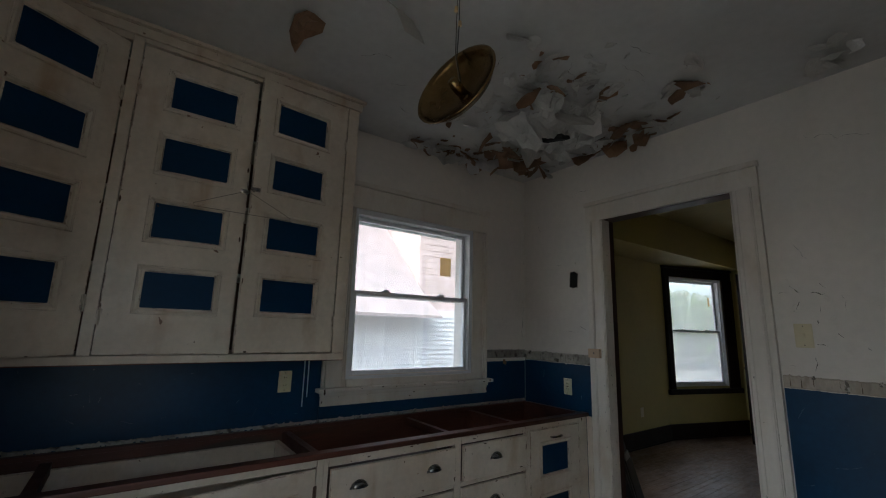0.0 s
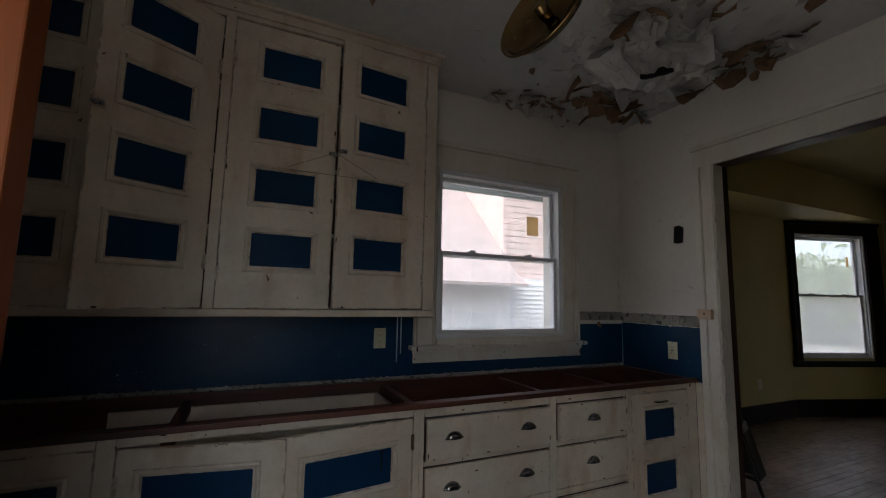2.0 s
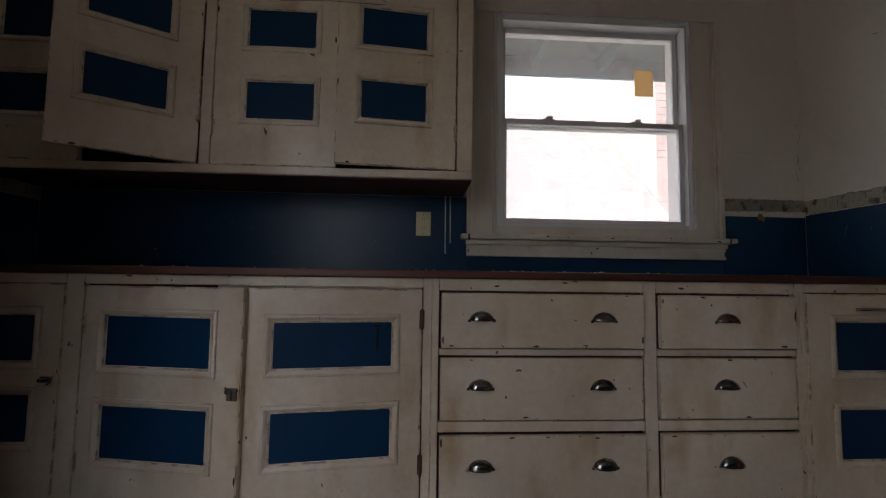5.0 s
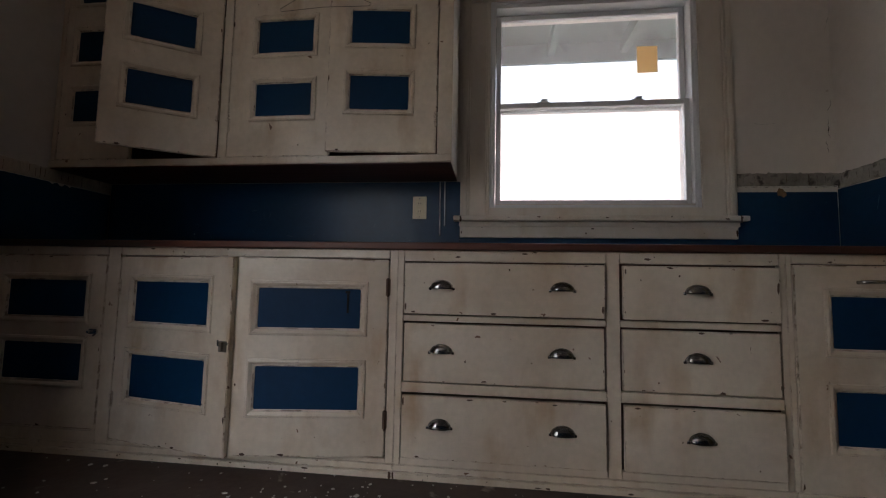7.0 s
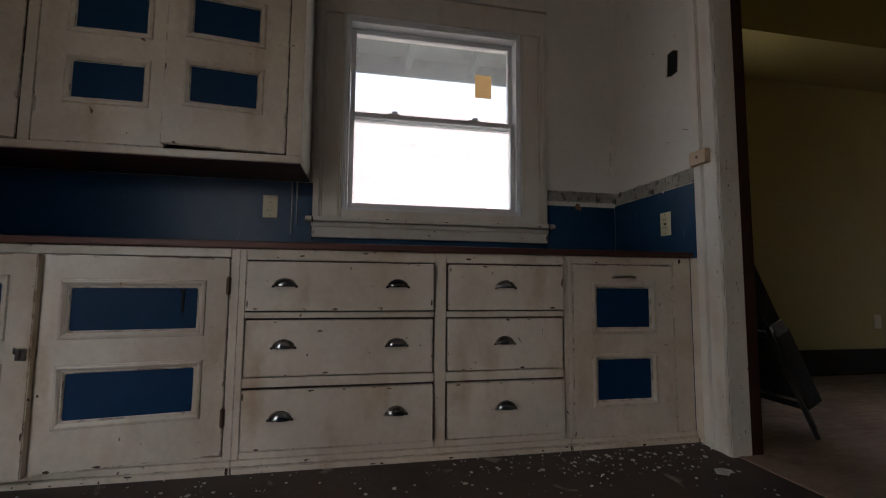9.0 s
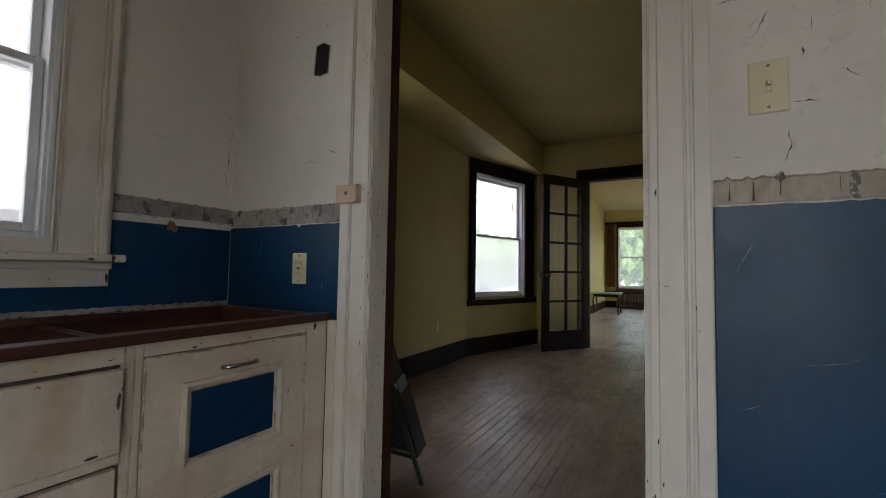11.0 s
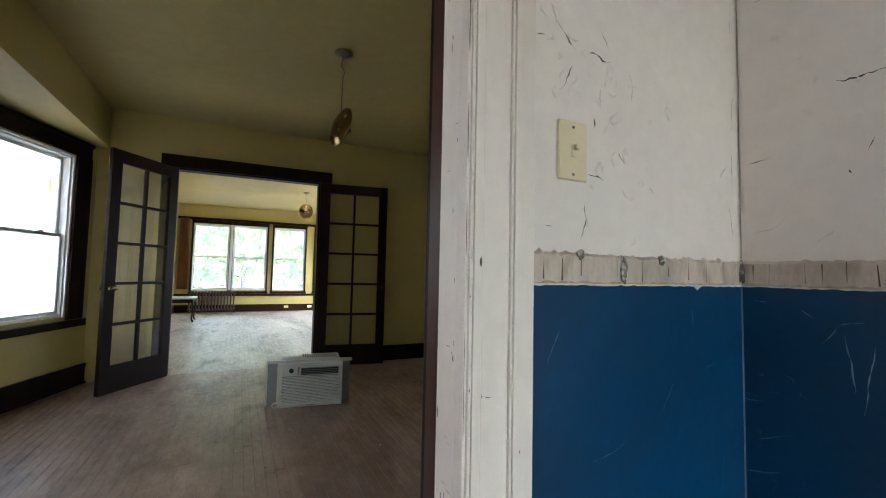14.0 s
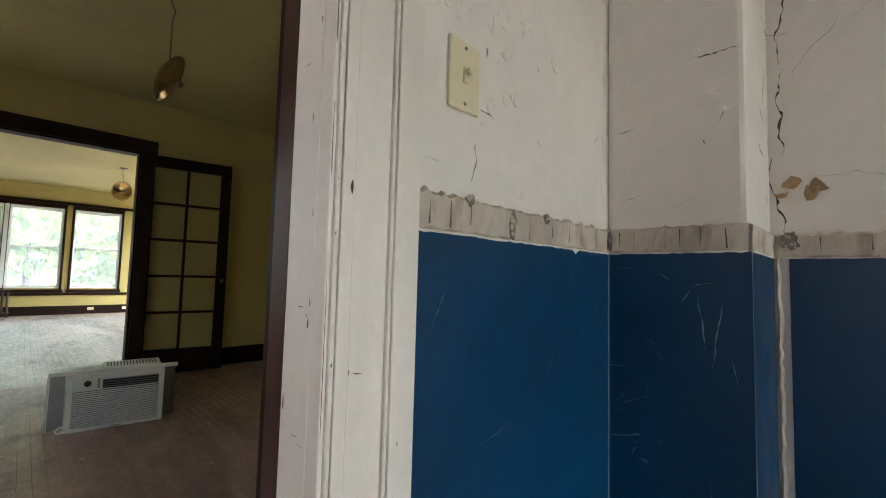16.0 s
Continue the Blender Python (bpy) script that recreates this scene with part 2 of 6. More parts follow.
def part(name, bm, material, parent=None, label="", bevel=0.0, smooth=False, m=None):
    if bevel:
        bmesh.ops.bevel(bm, geom=list(bm.edges), offset=bevel, segments=1 if bevel < 0.003 else 2, affect="EDGES", profile=0.6)
    bmesh.ops.recalc_face_normals(bm, faces=bm.faces)
    me = bpy.data.meshes.new(name)
    bm.to_mesh(me)
    bm.free()
    for x in (material if isinstance(material, (list, tuple)) else [material]):
        me.materials.append(x)
    if smooth:
        for f in me.polygons:
            f.use_smooth = True
    ob = new(name, me)
    if parent:
        ob.parent = parent
    if m is not None:
        ob.matrix_basis = m
    if label:
        tagged(ob, label)
    return ob

def thing(name, m, label, category, group="", kind=""):
    e = new(name)
    e.empty_display_size = 0.05
    e.matrix_basis = m
    return tagged(e, label, category, group, kind)

def struct(name, bm, material, label, category="", bevel=0.0, smooth=False):
    return tagged(part(name, bm, material, None, "", bevel, smooth), label, category or name.split("_")[0], "", "structure")

def holed(a0, a1, z0, z1, holes):
    """Rectangles (a0, a1, z0, z1) of a wall left round its openings, side by side along a."""
    out, cuts = [], sorted(holes)
    at = a0
    for h0, h1, b, t in cuts:
        if h0 > at:
            out.append((at, h0, z0, z1))
        if b > z0:
            out.append((h0, h1, z0, b))
        if t < z1:
            out.append((h0, h1, t, z1))
        at = h1
    if at < a1:
        out.append((at, a1, z0, z1))
    return out

def chips_on(parent, w, h, n, seed, y=-0.0006, z0=0.0, x0=0.0):
    """Small flaked spots of bare wood, mostly along the edges of a painted board w by h."""
    rnd = random.Random(seed)
    bm = bmesh.new()
    for _ in range(n // 2):
        side, s = rnd.randrange(5), rnd.choice((0.0015, 0.002, 0.003, 0.005, 0.009)) * rnd.uniform(0.6, 1.2)
        d = abs(rnd.gauss(0, 0.003)) + s * 0.6
        a, b = rnd.uniform(0.02, w - 0.02), rnd.uniform(0.02, h - 0.02)
        x, z, ex, ez = ((a, h - d, 2.0, 0.6), (a, d, 1.6, 0.6), (d, b, 0.6, 2.2), (w - d, b, 0.6, 2.2), (a, b, 0.5, 0.7))[side]
        k = rnd.randint(5, 7)
        bm.faces.new([bm.verts.new((x0 + x + s * ex * rnd.uniform(0.4, 1) * math.cos(2 * math.pi * i / k), y, z0 + z + s * ez * rnd.uniform(0.4, 1) * math.sin(2 * math.pi * i / k))) for i in range(k)])
    tagged(part("paint_chips", bm, CHIP, parent, "brown chips in the paint"), kind="stuff")

# ---- plan ----
KW, KS, KH = -3.72, -2.70, 2.72            # kitchen: west wall, south wall, height
FX, DS, DH = 4.85, -3.70, 2.86             # dining room: wall with the french doors, south wall, height
BAYY, SOF = 0.55, 2.42                     # bay: back wall, soffit height
BAY0, BAY1, BAY2, BAY3 = 0.20, 1.50, 3.46, 4.85
LX, LN, LS, LH = 12.4, 0.24, -4.6, 2.90    # living room
SWIN = (-3.3, -2.64, 0.0, 2.10)            # unseen opening behind the camera, added to let daylight in
WIN = (-1.60, -0.60, 1.075, 2.17)          # kitchen window opening
DOOR = (-1.606, -0.785, 2.22)                # kitchen to dining opening
FO = (-2.17, -0.60, 2.30)                  # french door opening
WZ = 1.165                                 # top of the blue wainscot

# ---- kitchen shell ----
struct("floor_kitchen", boxes((KW - 0.15, 0.06, KS - 0.15, 0.2, -0.12, 0.032)), LINO, "dirty dark brown linoleum kitchen floor with paint chips", "floor")
struct("wall_north", boxes(*[(a, b, 0.0, 0.2, z, t) for a, b, z, t in holed(KW - 0.15, 0.07, 0, KH, [WIN])]), PLASTER, "dirty white plaster wall round the kitchen window", "wall")
struct("wall_east", boxes(*[(0.0, 0.07, a, b, z, t) for a, b, z, t in holed(KS, 0.0, 0, KH, [(DOOR[0] - 0.0125, DOOR[1] + 0.0125, 0, DOOR[2] + 0.0165)])]), PLASTER, "cracked white plaster kitchen wall beside the doorway", "wall")
struct("wall_south", boxes(*[(a, b, KS - 0.15, KS, z, t) for a, b, z, t in holed(KW - 0.15, 0.07, 0, KH, [SWIN])]), PLASTER, "white plaster kitchen wall above blue wainscot", "wall")
WD = (-2.62, -1.68, 2.12)
struct("wall_west", boxes(*[(KW - 0.15, KW, a, b, z, t) for a, b, z, t in holed(KS, 0.0, 0, KH, [(WD[0], WD[1], 0, WD[2])])]), PLASTER, "white plaster wall with an open outside doorway", "wall")
struct("ceiling_kitchen", boxes((KW - 0.15, 0.07, KS - 0.15, 0.2, KH, KH + 0.12)), CEIL, "stained white kitchen ceiling with peeling paint", "ceiling")
struct("wall_chimney", boxes((-0.29, 0.0, KS, -2.40, 0, KH)), PLASTER, "plastered chimney breast in the kitchen corner", "wall", bevel=0.012)

def wainscot(name, x0, x1, y0, y1, z0=0.0, z1=WZ):
    struct(name, boxes((x0, x1, y0, y1, z0, z1)), BLUE_WALL, "glossy blue painted wainscot with scuffs", "wainscot", bevel=0.0015)
wainscot("wainscot_north_a", KW + 0.006, -1.7455, -0.005, -0.0005, 0.0, 1.2265)
wainscot("wainscot_north_b", -0.4455, -0.006, -0.005, -0.0005)
struct("wainscot_north_c", boxes((-1.745, -0.446, -0.005, -0.0005, 0, 1.015)), BLUE_WALL, "glossy blue painted wainscot below the window", "wainscot")
wainscot("wainscot_east_a", -0.006, -0.0005, -0.642, -0.006, 0.0, 1.176)
wainscot("wainscot_east_b", -0.006, -0.0005, -2.393, -1.748)
wainscot("wainscot_chimney_north", -0.296, -0.007, -2.3995, -2.394)
wainscot("wainscot_chimney_west", -0.296, -0.2905, -2.694, -2.4)
wainscot("wainscot_south", SWIN[1] + 0.112, -0.325, KS + 0.0005, KS + 0.006)
wainscot("wainscot_west", KW + 0.0005, KW + 0.006, WD[1] + 0.112, -0.006)

GRIME = mat("grimy_torn_plaster", (0.42, 0.39, 0.34), 0.9, var=0.4, scale=9, bump=1.0, bscale=50, second=(0.09, 0.08, 0.07), second_at=0.55, second_scale=22, edge=0.12)
def torn_band(name, p, q, nrm, z0=WZ, z1=1.225, label="torn strip of bare plaster and old glue above the wainscot", stuff=None):
    """Rough strip left where a rail was torn off; ragged upper and lower edges."""
    rnd = random.Random(name)
    p, q, nrm = Vector((*p, 0)), Vector((*q, 0)), Vector((*nrm, 0))
    n = max(4, int((q - p).length / 0.009))
    bm = bmesh.new()
    rows = []
    for i in range(n + 1):
        c = p.lerp(q, i / n)
        lo = z0 + rnd.uniform(-0.003, 0.002) - (0.008 if rnd.random() < 0.03 else 0)
        hi = z1 + rnd.uniform(-0.002, 0.002) + (0.006 if rnd.random() < 0.08 else 0)
        zs = (lo, lo + 0.006, (lo + hi) / 2, hi - 0.006, hi)
        ds = (0.001, 0.007, 0.004 + rnd.uniform(0, 0.004), 0.007 + rnd.uniform(0, 0.003), 0.0005)
        rows.append([bm.verts.new(c + nrm * d + Vector((0, 0, z))) for z, d in zip(zs, ds)])
    for a, b in zip(rows, rows[1:]):
        for k in range(4):
            bm.faces.new((a[k], b[k], b[k + 1], a[k + 1]))
    band = struct(name, bm, stuff or RAW, label, "trim")
    if z1 > 1:
        bm = bmesh.new()
        d, L, at = (q - p).normalized(), (q - p).length, 0.03
        while at < L - 0.01:
            c, w = p + d * at, rnd.uniform(0.0003, 0.0008)
            za, zb = z0 + rnd.uniform(0.004, 0.02), z1 - rnd.uniform(0.002, 0.02)
            vs = [bm.verts.new(c + d * (s * w + rnd.uniform(-0.002, 0.002)) + nrm * 0.0115 + Vector((0, 0, z))) for z, s in ((za, -1), (za, 1), (zb, 1), (zb, -1))]
            bm.faces.new(vs)
            at += rnd.choice((0.03, 0.045, 0.06, 0.09)) * rnd.uniform(0.7, 1.2)
        lip = bmesh.new()
        k = max(4, int(L / 0.012))
        rows = []
        for i in range(k + 1):
            c, zz = p + d * (L * i / k), z0 - rnd.uniform(0.0, 0.003) - (0.010 if rnd.random() < 0.03 else 0)
            rows.append((lip.verts.new(c + nrm * 0.0085 + Vector((0, 0, zz))), lip.verts.new(c + nrm * 0.0095 + Vector((0, 0, z0 + 0.001 + rnd.uniform(0, 0.002))))))
        for a, b in zip(rows, rows[1:]):
            lip.faces.new((a[0], b[0], b[1], a[1]))
        part("plaster_lip", lip, PLASTER, band, "ragged pale plaster edge")
        tagged(part("slits", bm, CHIP, band, "dark slits in the glue strip"), kind="stuff")
torn_band("trim_north", (-0.44, 0), (0, 0), (0, -1), 1.19, 1.255, stuff=GRIME)
torn_band("trim_east_a", (0, -0.01), (0, -0.642), (-1, 0), 1.176, 1.248, stuff=GRIME)
torn_band("trim_east_b", (0, -1.748), (0, -2.40), (-1, 0))
torn_band("trim_chimney_a", (-0.005, -2.40), (-0.29, -2.40), (0, 1))
torn_band("trim_chimney_b", (-0.29, -2.405), (-0.29, -2.69), (-1, 0))
torn_band("trim_south", (-0.30, KS), (SWIN[1] + 0.13, KS), (0, 1))
torn_band("trim_west", (KW, -0.01), (KW, WD[1] + 0.112), (1, 0), 1.165, 1.23)
torn_band("trim_counter", (KW, 0), (0, 0), (0, -1), 0.835, 0.872, "rough line of old caulk along the wall at counter height", GRIME)

LUMP = mat("dark_glue_crumbs", (0.22, 0.19, 0.16), 0.95, var=0.5, scale=60, bump=1.0, bscale=120, second=(0.55, 0.50, 0.44), second_at=0.52, second_scale=70, edge=0.08)
def glue_lumps():
    """Knobbly lumps of dark glue and broken plaster left on the torn strip."""
    rnd = random.Random(41)
    for x, y, z, w, h in ((-0.008, -1.868, 1.222, 0.008, 0.010), (-0.008, -1.985, 1.195, 0.008, 0.028), (-0.008, -2.10, 1.218, 0.008, 0.010), (-0.010, -2.388, 1.20, 0.006, 0.026), (-0.325, -2.692, 1.205, 0.018, 0.022)):
        bm = bmesh.new()
        bmesh.ops.create_icosphere(bm, subdivisions=3, radius=1.0)
        for v in bm.verts:
            k = 1 + 0.45 * noise.noise(v.co * 2.3 + Vector((x, y, z)) * 50) + 0.3 * noise.noise(v.co * 6.0)
            v.co = Vector((x + v.co.x * 0.007 * k, y + v.co.y * w * k, z + v.co.z * h * k)) if y > -2.6 else Vector((x + v.co.x * w * k, y + v.co.y * 0.008 * k, z + v.co.z * h * k))
        tagged(part("glue_lump", bm, LUMP), "dark crumbly lump of old glue on the torn strip", "glue lump", "glue lumps on the torn strip")
glue_lumps()

# doorway casing on the kitchen side, painted reveal inside it
def casing_side(name, y_in, s, wide):
    """Moulded board: rounded inner bead, strip, broad flat, raised bead and an outer flat."""
    bm = bmesh.new()
    k = wide / 0.135
    for a, b, d in ((0.0, 0.006, 0.028), (0.006, 0.011, 0.033), (0.011, 0.015, 0.028), (0.015, 0.031, 0.031), (0.0315, 0.083, 0.0285), (0.083, 0.088, 0.034), (0.088, 0.096, 0.038), (0.096, 0.103, 0.034), (0.1035, 0.135, 0.0285)):
        a, b = a * k, b * k
        ya, yb = sorted((y_in + s * a, y_in + s * b))
        box(bm, -d, -0.0006, ya, yb, 0, DOOR[2] + 0.002)
    ob = struct(name, bm, WHITE_TRIM, "chipped white painted moulded door casing", "trim", bevel=0.001)
    rnd = random.Random(name)
    bm = bmesh.new()
    for _ in range(22):
        a = rnd.choice((0.008, 0.018, 0.029, 0.029, 0.034, 0.105)) * k + rnd.gauss(0, 0.002)
        z, sz = rnd.choice((rnd.uniform(0.1, 1.3), rnd.uniform(0.1, 2.2))), rnd.choice((0.0015, 0.002, 0.003, 0.0045))
        d = 0.0332 if a < 0.0313 * k else 0.0286
        bm.faces.new([bm.verts.new((-d - 0.0004, y_in + s * max(0.001, a + sz * 0.6 * rnd.uniform(0.4, 1) * math.cos(i * 1.047)), z + sz * rnd.choice((1, 2, 3)) * rnd.uniform(0.5, 1) * math.sin(i * 1.047))) for i in range(6)])
    # fine splits: short ones across the grain, long ones down the joints
    for _ in range(30):
        a0, a1, d = rnd.choice(((0.034 * k, 0.08 * k, 0.0286), (0.034 * k, 0.08 * k, 0.0286), (0.106 * k, 0.132 * k, 0.0286)))
        a, z, w = rnd.uniform(a0, a1), rnd.uniform(0.05, DOOR[2]), rnd.uniform(0.0004, 0.0009)
        b, k = min(a1, a + rnd.uniform(0.006, 0.03)), rnd.uniform(-0.004, 0.004)
        bm.faces.new([bm.verts.new((-d - 0.0003, y_in + s * q, z + t)) for q, t in ((a, 0), ((a + b) / 2, k - w), (b, k), ((a + b) / 2, k + w))])
    z = 0.03
    while z < DOOR[2] - 0.1:
        L, w, rnd_at = rnd.uniform(0.05, 0.22), rnd.uniform(0.0005, 0.0012), 0.0308 * k
        bm.faces.new([bm.verts.new((-0.0314, y_in + s * rnd_at + o, z + t * L)) for o, t in ((-w, 0.1), (0, 0), (w, 0.2), (w * 0.6, 0.8), (0, 1), (-w * 0.7, 0.9))])
        z += L + rnd.uniform(0.01, 0.12)
    tagged(part("paint_chips", bm, CHIP, ob, "brown chips in the paint"), kind="stuff")
    return ob
casing_side("trim_door_left", DOOR[1], 1, 0.139)
casing_side("trim_door_right", DOOR[0], -1, 0.137)

def reveal(name, y, s, x1):
    """Painted lining of the opening, from the casing face inwards, with flaked spots along its edges."""
    ya, yb = sorted((y, y + s * 0.012))
    ob = struct(name, boxes((-0.0005, x1, ya, yb, 0, DOOR[2])), WHITE_TRIM, "chipped white painted door lining", "door frame", bevel=0.001)
    rnd = random.Random(name)
    bm = bmesh.new()
    for _ in range(34):
        x, z, sz = rnd.choice((-0.003, 0.03, 0.035, x1 - 0.006, 0.012)) + rnd.gauss(0, 0.004), rnd.choice((rnd.uniform(0.1, 1.3), rnd.uniform(0.1, 2.2))), rnd.uniform(0.0015, 0.0045)
        x = min(max(x, 0.004), x1 - 0.004)
        bm.faces.new([bm.verts.new((x + sz * 0.6 * rnd.uniform(0.4, 1) * math.cos(i * 1.047), y - s * 0.0006, z + sz * rnd.choice((1, 2, 4)) * rnd.uniform(0.5, 1) * math.sin(i * 1.047))) for i in range(6)])
    for _ in range(22):
        x, z, w, L = rnd.uniform(0.0, x1 - 0.03), rnd.uniform(0.1, 2.2), rnd.uniform(0.0003, 0.0008), rnd.uniform(0.006, 0.025)
        bm.faces.new([bm.verts.new((x + q, y - s * 0.0006, z + t)) for q, t in ((0, 0), (L / 2, -w), (L, 0.001), (L / 2, w))])
    tagged(part("paint_chips", bm, CHIP, ob, "brown chips in the paint"), kind="stuff")
reveal("door_lining_left", DOOR[1], 1, 0.064)
reveal("door_lining_right", DOOR[0], -1, 0.068)
struct("trim_door_head", boxes((-0.024, -0.0006, -1.744, -0.645, DOOR[2] + 0.003, DOOR[2] + 0.12), (-0.034, -0.0006, -1.751, -0.638, DOOR[2] + 0.121, DOOR[2] + 0.15)), WHITE_TRIM, "chipped white painted door head casing", "trim", bevel=0.002)
struct("door_jamb", boxes((0.0645, 0.115, DOOR[1], DOOR[1] + 0.012, 0, DOOR[2]), (0.0685, 0.115, DOOR[0] - 0.012, DOOR[0], 0, DOOR[2]), (0.0, 0.115, DOOR[0] - 0.012, DOOR[1] + 0.012, DOOR[2] + 0.0005, DOOR[2] + 0.016)), JAMB, "dark mahogany stained door jamb lining", "door frame")
struct("trim_threshold", boxes((0.0, 0.14, DOOR[0] + 0.001, DOOR[1] - 0.001, 0.0, 0.037)), PLANK, "worn wooden threshold in the doorway", "trim", bevel=0.004)

# outside doorway in the west wall, with its door standing open
struct("trim_outside_door", boxes((KW, KW + 0.022, WD[0] - 0.07, WD[0], 0, WD[2]), (KW, KW + 0.022, WD[1], WD[1] + 0.11, 0, WD[2]), (KW, KW + 0.022, WD[0] - 0.07, WD[1] + 0.12, WD[2], WD[2] + 0.12)), WHITE_TRIM, "white painted casing of the outside doorway", "trim", bevel=0.002)

def open_door():
    ang = math.degrees(math.atan2(-1.80 + 1.68, -2.93 + 3.70))
    d = thing("door_outside", pose(-3.70, -1.68, 0.012, 0, 0, ang), "varnished orange-brown wooden door standing open into the kitchen", "door", "", "structure")
    w, h, t = 0.78, 2.06, 0.04
    bm = boxes((0, 0.12, 0, t, 0, h), (w - 0.12, w, 0, t, 0, h), (0.1205, w - 0.1205, 0, t, 0, 0.24), (0.1205, w - 0.1205, 0, t, 0.86, 1.0), (0.1205, w - 0.1205, 0, t, h - 0.13, h))
    part("door_leaf", bm, ORANGE, d, bevel=0.003)
    part("panel", boxes((0.115, w - 0.115, 0.012, t - 0.012, 0.235, 0.865)), ORANGE, d, bevel=0.002)
    part("panel", boxes((0.115, w - 0.115, 0.012, t - 0.012, 0.995, h - 0.125)), ORANGE, d, bevel=0.002)
    bm = bmesh.new()
    lathe(bm, [(0.001, 0.0), (0.033, 0.0), (0.033, 0.006), (0.024, 0.011), (0.02, 0.012), (0.019, 0.016), (0.001, 0.017)], 24, pose(w - 0.04, 0, 1.388, 90, 0, 0))
    box(bm, w - 0.041, w - 0.039, -0.019, -0.016, 1.378, 1.398)
    part("deadbolt", bm, BRASS, d, "worn brass deadbolt cylinder", smooth=False)
open_door()

# ---- sash window builder ----
def sash_window(name, m, w, z0, z1, zm, label, trim_mat, cl, cr, ct, stool=True, sticker=None, glass=None, dy=0.0, f=0.034, s=0.03):
    """Vinyl double-hung window in an opening w wide from z0 to z1, meeting rail at zm; local x along the wall, -y into the room."""
    e = thing(name, m, label, "window", "", "structure")
    ya, yb = 0.02 + dy, 0.12 + dy
    bm = boxes((0, f, ya, yb, z0, z1), (w - f, w, ya, yb, z0, z1), (f + 0.0005, w - f - 0.0005, ya, yb, z0, z0 + 0.03), (f + 0.0005, w - f - 0.0005, ya, yb, z1 - 0.035, z1))
    y0 = max(dy, -0.017)
    box(bm, 0.001, 0.018, min(y0, ya - 0.006), ya - 0.0005, z0, z1), box(bm, w - 0.018, w - 0.001, min(y0, ya - 0.006), ya - 0.0005, z0, z1), box(bm, 0.0185, w - 0.0185, min(y0, ya - 0.006), ya - 0.0005, z1 - 0.018, z1)
    part("window_frame", bm, VINYL, e, bevel=0.002)
    for nm, y, a, b in (("upper_sash", 0.085, zm - 0.012, z1 - 0.036), ("lower_sash", 0.045, z0 + 0.031, zm + 0.022)):
        y += dy
        bm = boxes((f + 0.002, f + s, y, y + 0.032, a, b), (w - f - s, w - f - 0.002, y, y + 0.032, a, b), (f + s + 0.0004, w - f - s - 0.0004, y, y + 0.032, a, a + s), (f + s + 0.0004, w - f - s - 0.0004, y, y + 0.032, b - s, b))
        sash = part(nm, bm, VINYL, e, bevel=0.003)
        g = part("pane", boxes((f + s - 0.004, w - f - s + 0.004, y + 0.013, y + 0.017, a + s - 0.004, b - s + 0.004)), glass or GLASS, sash)
        g.visible_shadow = False
        if nm == "lower_sash":
            for k in (0.27, 0.73):
                part("sash_lock", boxes((w * k - 0.03, w * k + 0.03, y + 0.006, y + 0.026, b, b + 0.009), (w * k - 0.012, w * k + 0.02, y - 0.004, y + 0.02, b + 0.0092, b + 0.018)), VINYL, sash, bevel=0.002)
        if sticker and nm == "upper_sash":
            sx, sz, sw, sh = sticker
            part("sticker", boxes((sx, sx + sw, y + 0.010, y + 0.0125, sz, sz + sh)), STICKER, sash, "yellow paper label on the glass")
    bm = bmesh.new()
    for q, x0, c in ((-1, 0.0, cl), (1, w, cr)):
        for a, b, d in ((0.0, 0.008, 0.026), (0.008, 0.02, 0.020), (0.02, c - 0.045, 0.015), (c - 0.0445, c - 0.034, 0.026), (c - 0.0335, c - 0.014, 0.038), (c - 0.0135, c, 0.024)):
            xa, xb = sorted((x0 + q * a, x0 + q * b))
            box(bm, xa, xb, -d, -0.0006, z0 - 0.03, z1 + 0.002)
    box(bm, -cl, w + cr, -0.02, -0.0006, z1 + 0.0025, z1 + ct - 0.035), box(bm, -cl - 0.008, w + cr + 0.008, -0.036, -0.0006, z1 + ct - 0.0345, z1 + ct)
    part("casing", bm, trim_mat, e, "moulded window casing", bevel=0.002)
    if stool:
        sill = part("window_sill", boxes((-cl - 0.03, w + cr + 0.03, -0.065, -0.0006, z0 - 0.055, z0 - 0.0305)), trim_mat, e, bevel=0.006)
        chips_on(sill, w + cl + cr, 0.022, 60, name + "sill", -0.0656, z0 - 0.054, -cl)
        part("sill_lining", boxes((0.001, w - 0.001, ya - 0.022, ya - 0.0005, z0 - 0.03, z0 + 0.012), (0.019, w - 0.019, ya + 0.0003, ya + 0.024, z0 + 0.0305, z0 + 0.034)), trim_mat, e)
        apron = part("apron", boxes((-cl, w + cr, -0.022, -0.0062, z0 - 0.135, z0 - 0.0555), (-cl - 0.004, w + cr + 0.004, -0.032, -0.0062, z0 - 0.08, z0 - 0.0556)), trim_mat, e, bevel=0.004)
        chips_on(apron, w + cl + cr, 0.05, 40, name + "apron", -0.0226, z0 - 0.133, -cl)
    else:
        part("window_sill", boxes((-cl - 0.02, w + cr + 0.02, -0.05, -0.0006, z0 - 0.10, z0 - 0.0305)), trim_mat, e, bevel=0.006)
    return e

sash_window("window_1", pose(WIN[0], 0, 0), WIN[1] - WIN[0], WIN[2], WIN[3], 1.615, "white vinyl double-hung window in a chipped white wood casing", WHITE_TRIM, 0.145, 0.155, 0.185, True, (0.745, 1.80, 0.1, 0.14), None, -0.035, 0.028, 0.027)

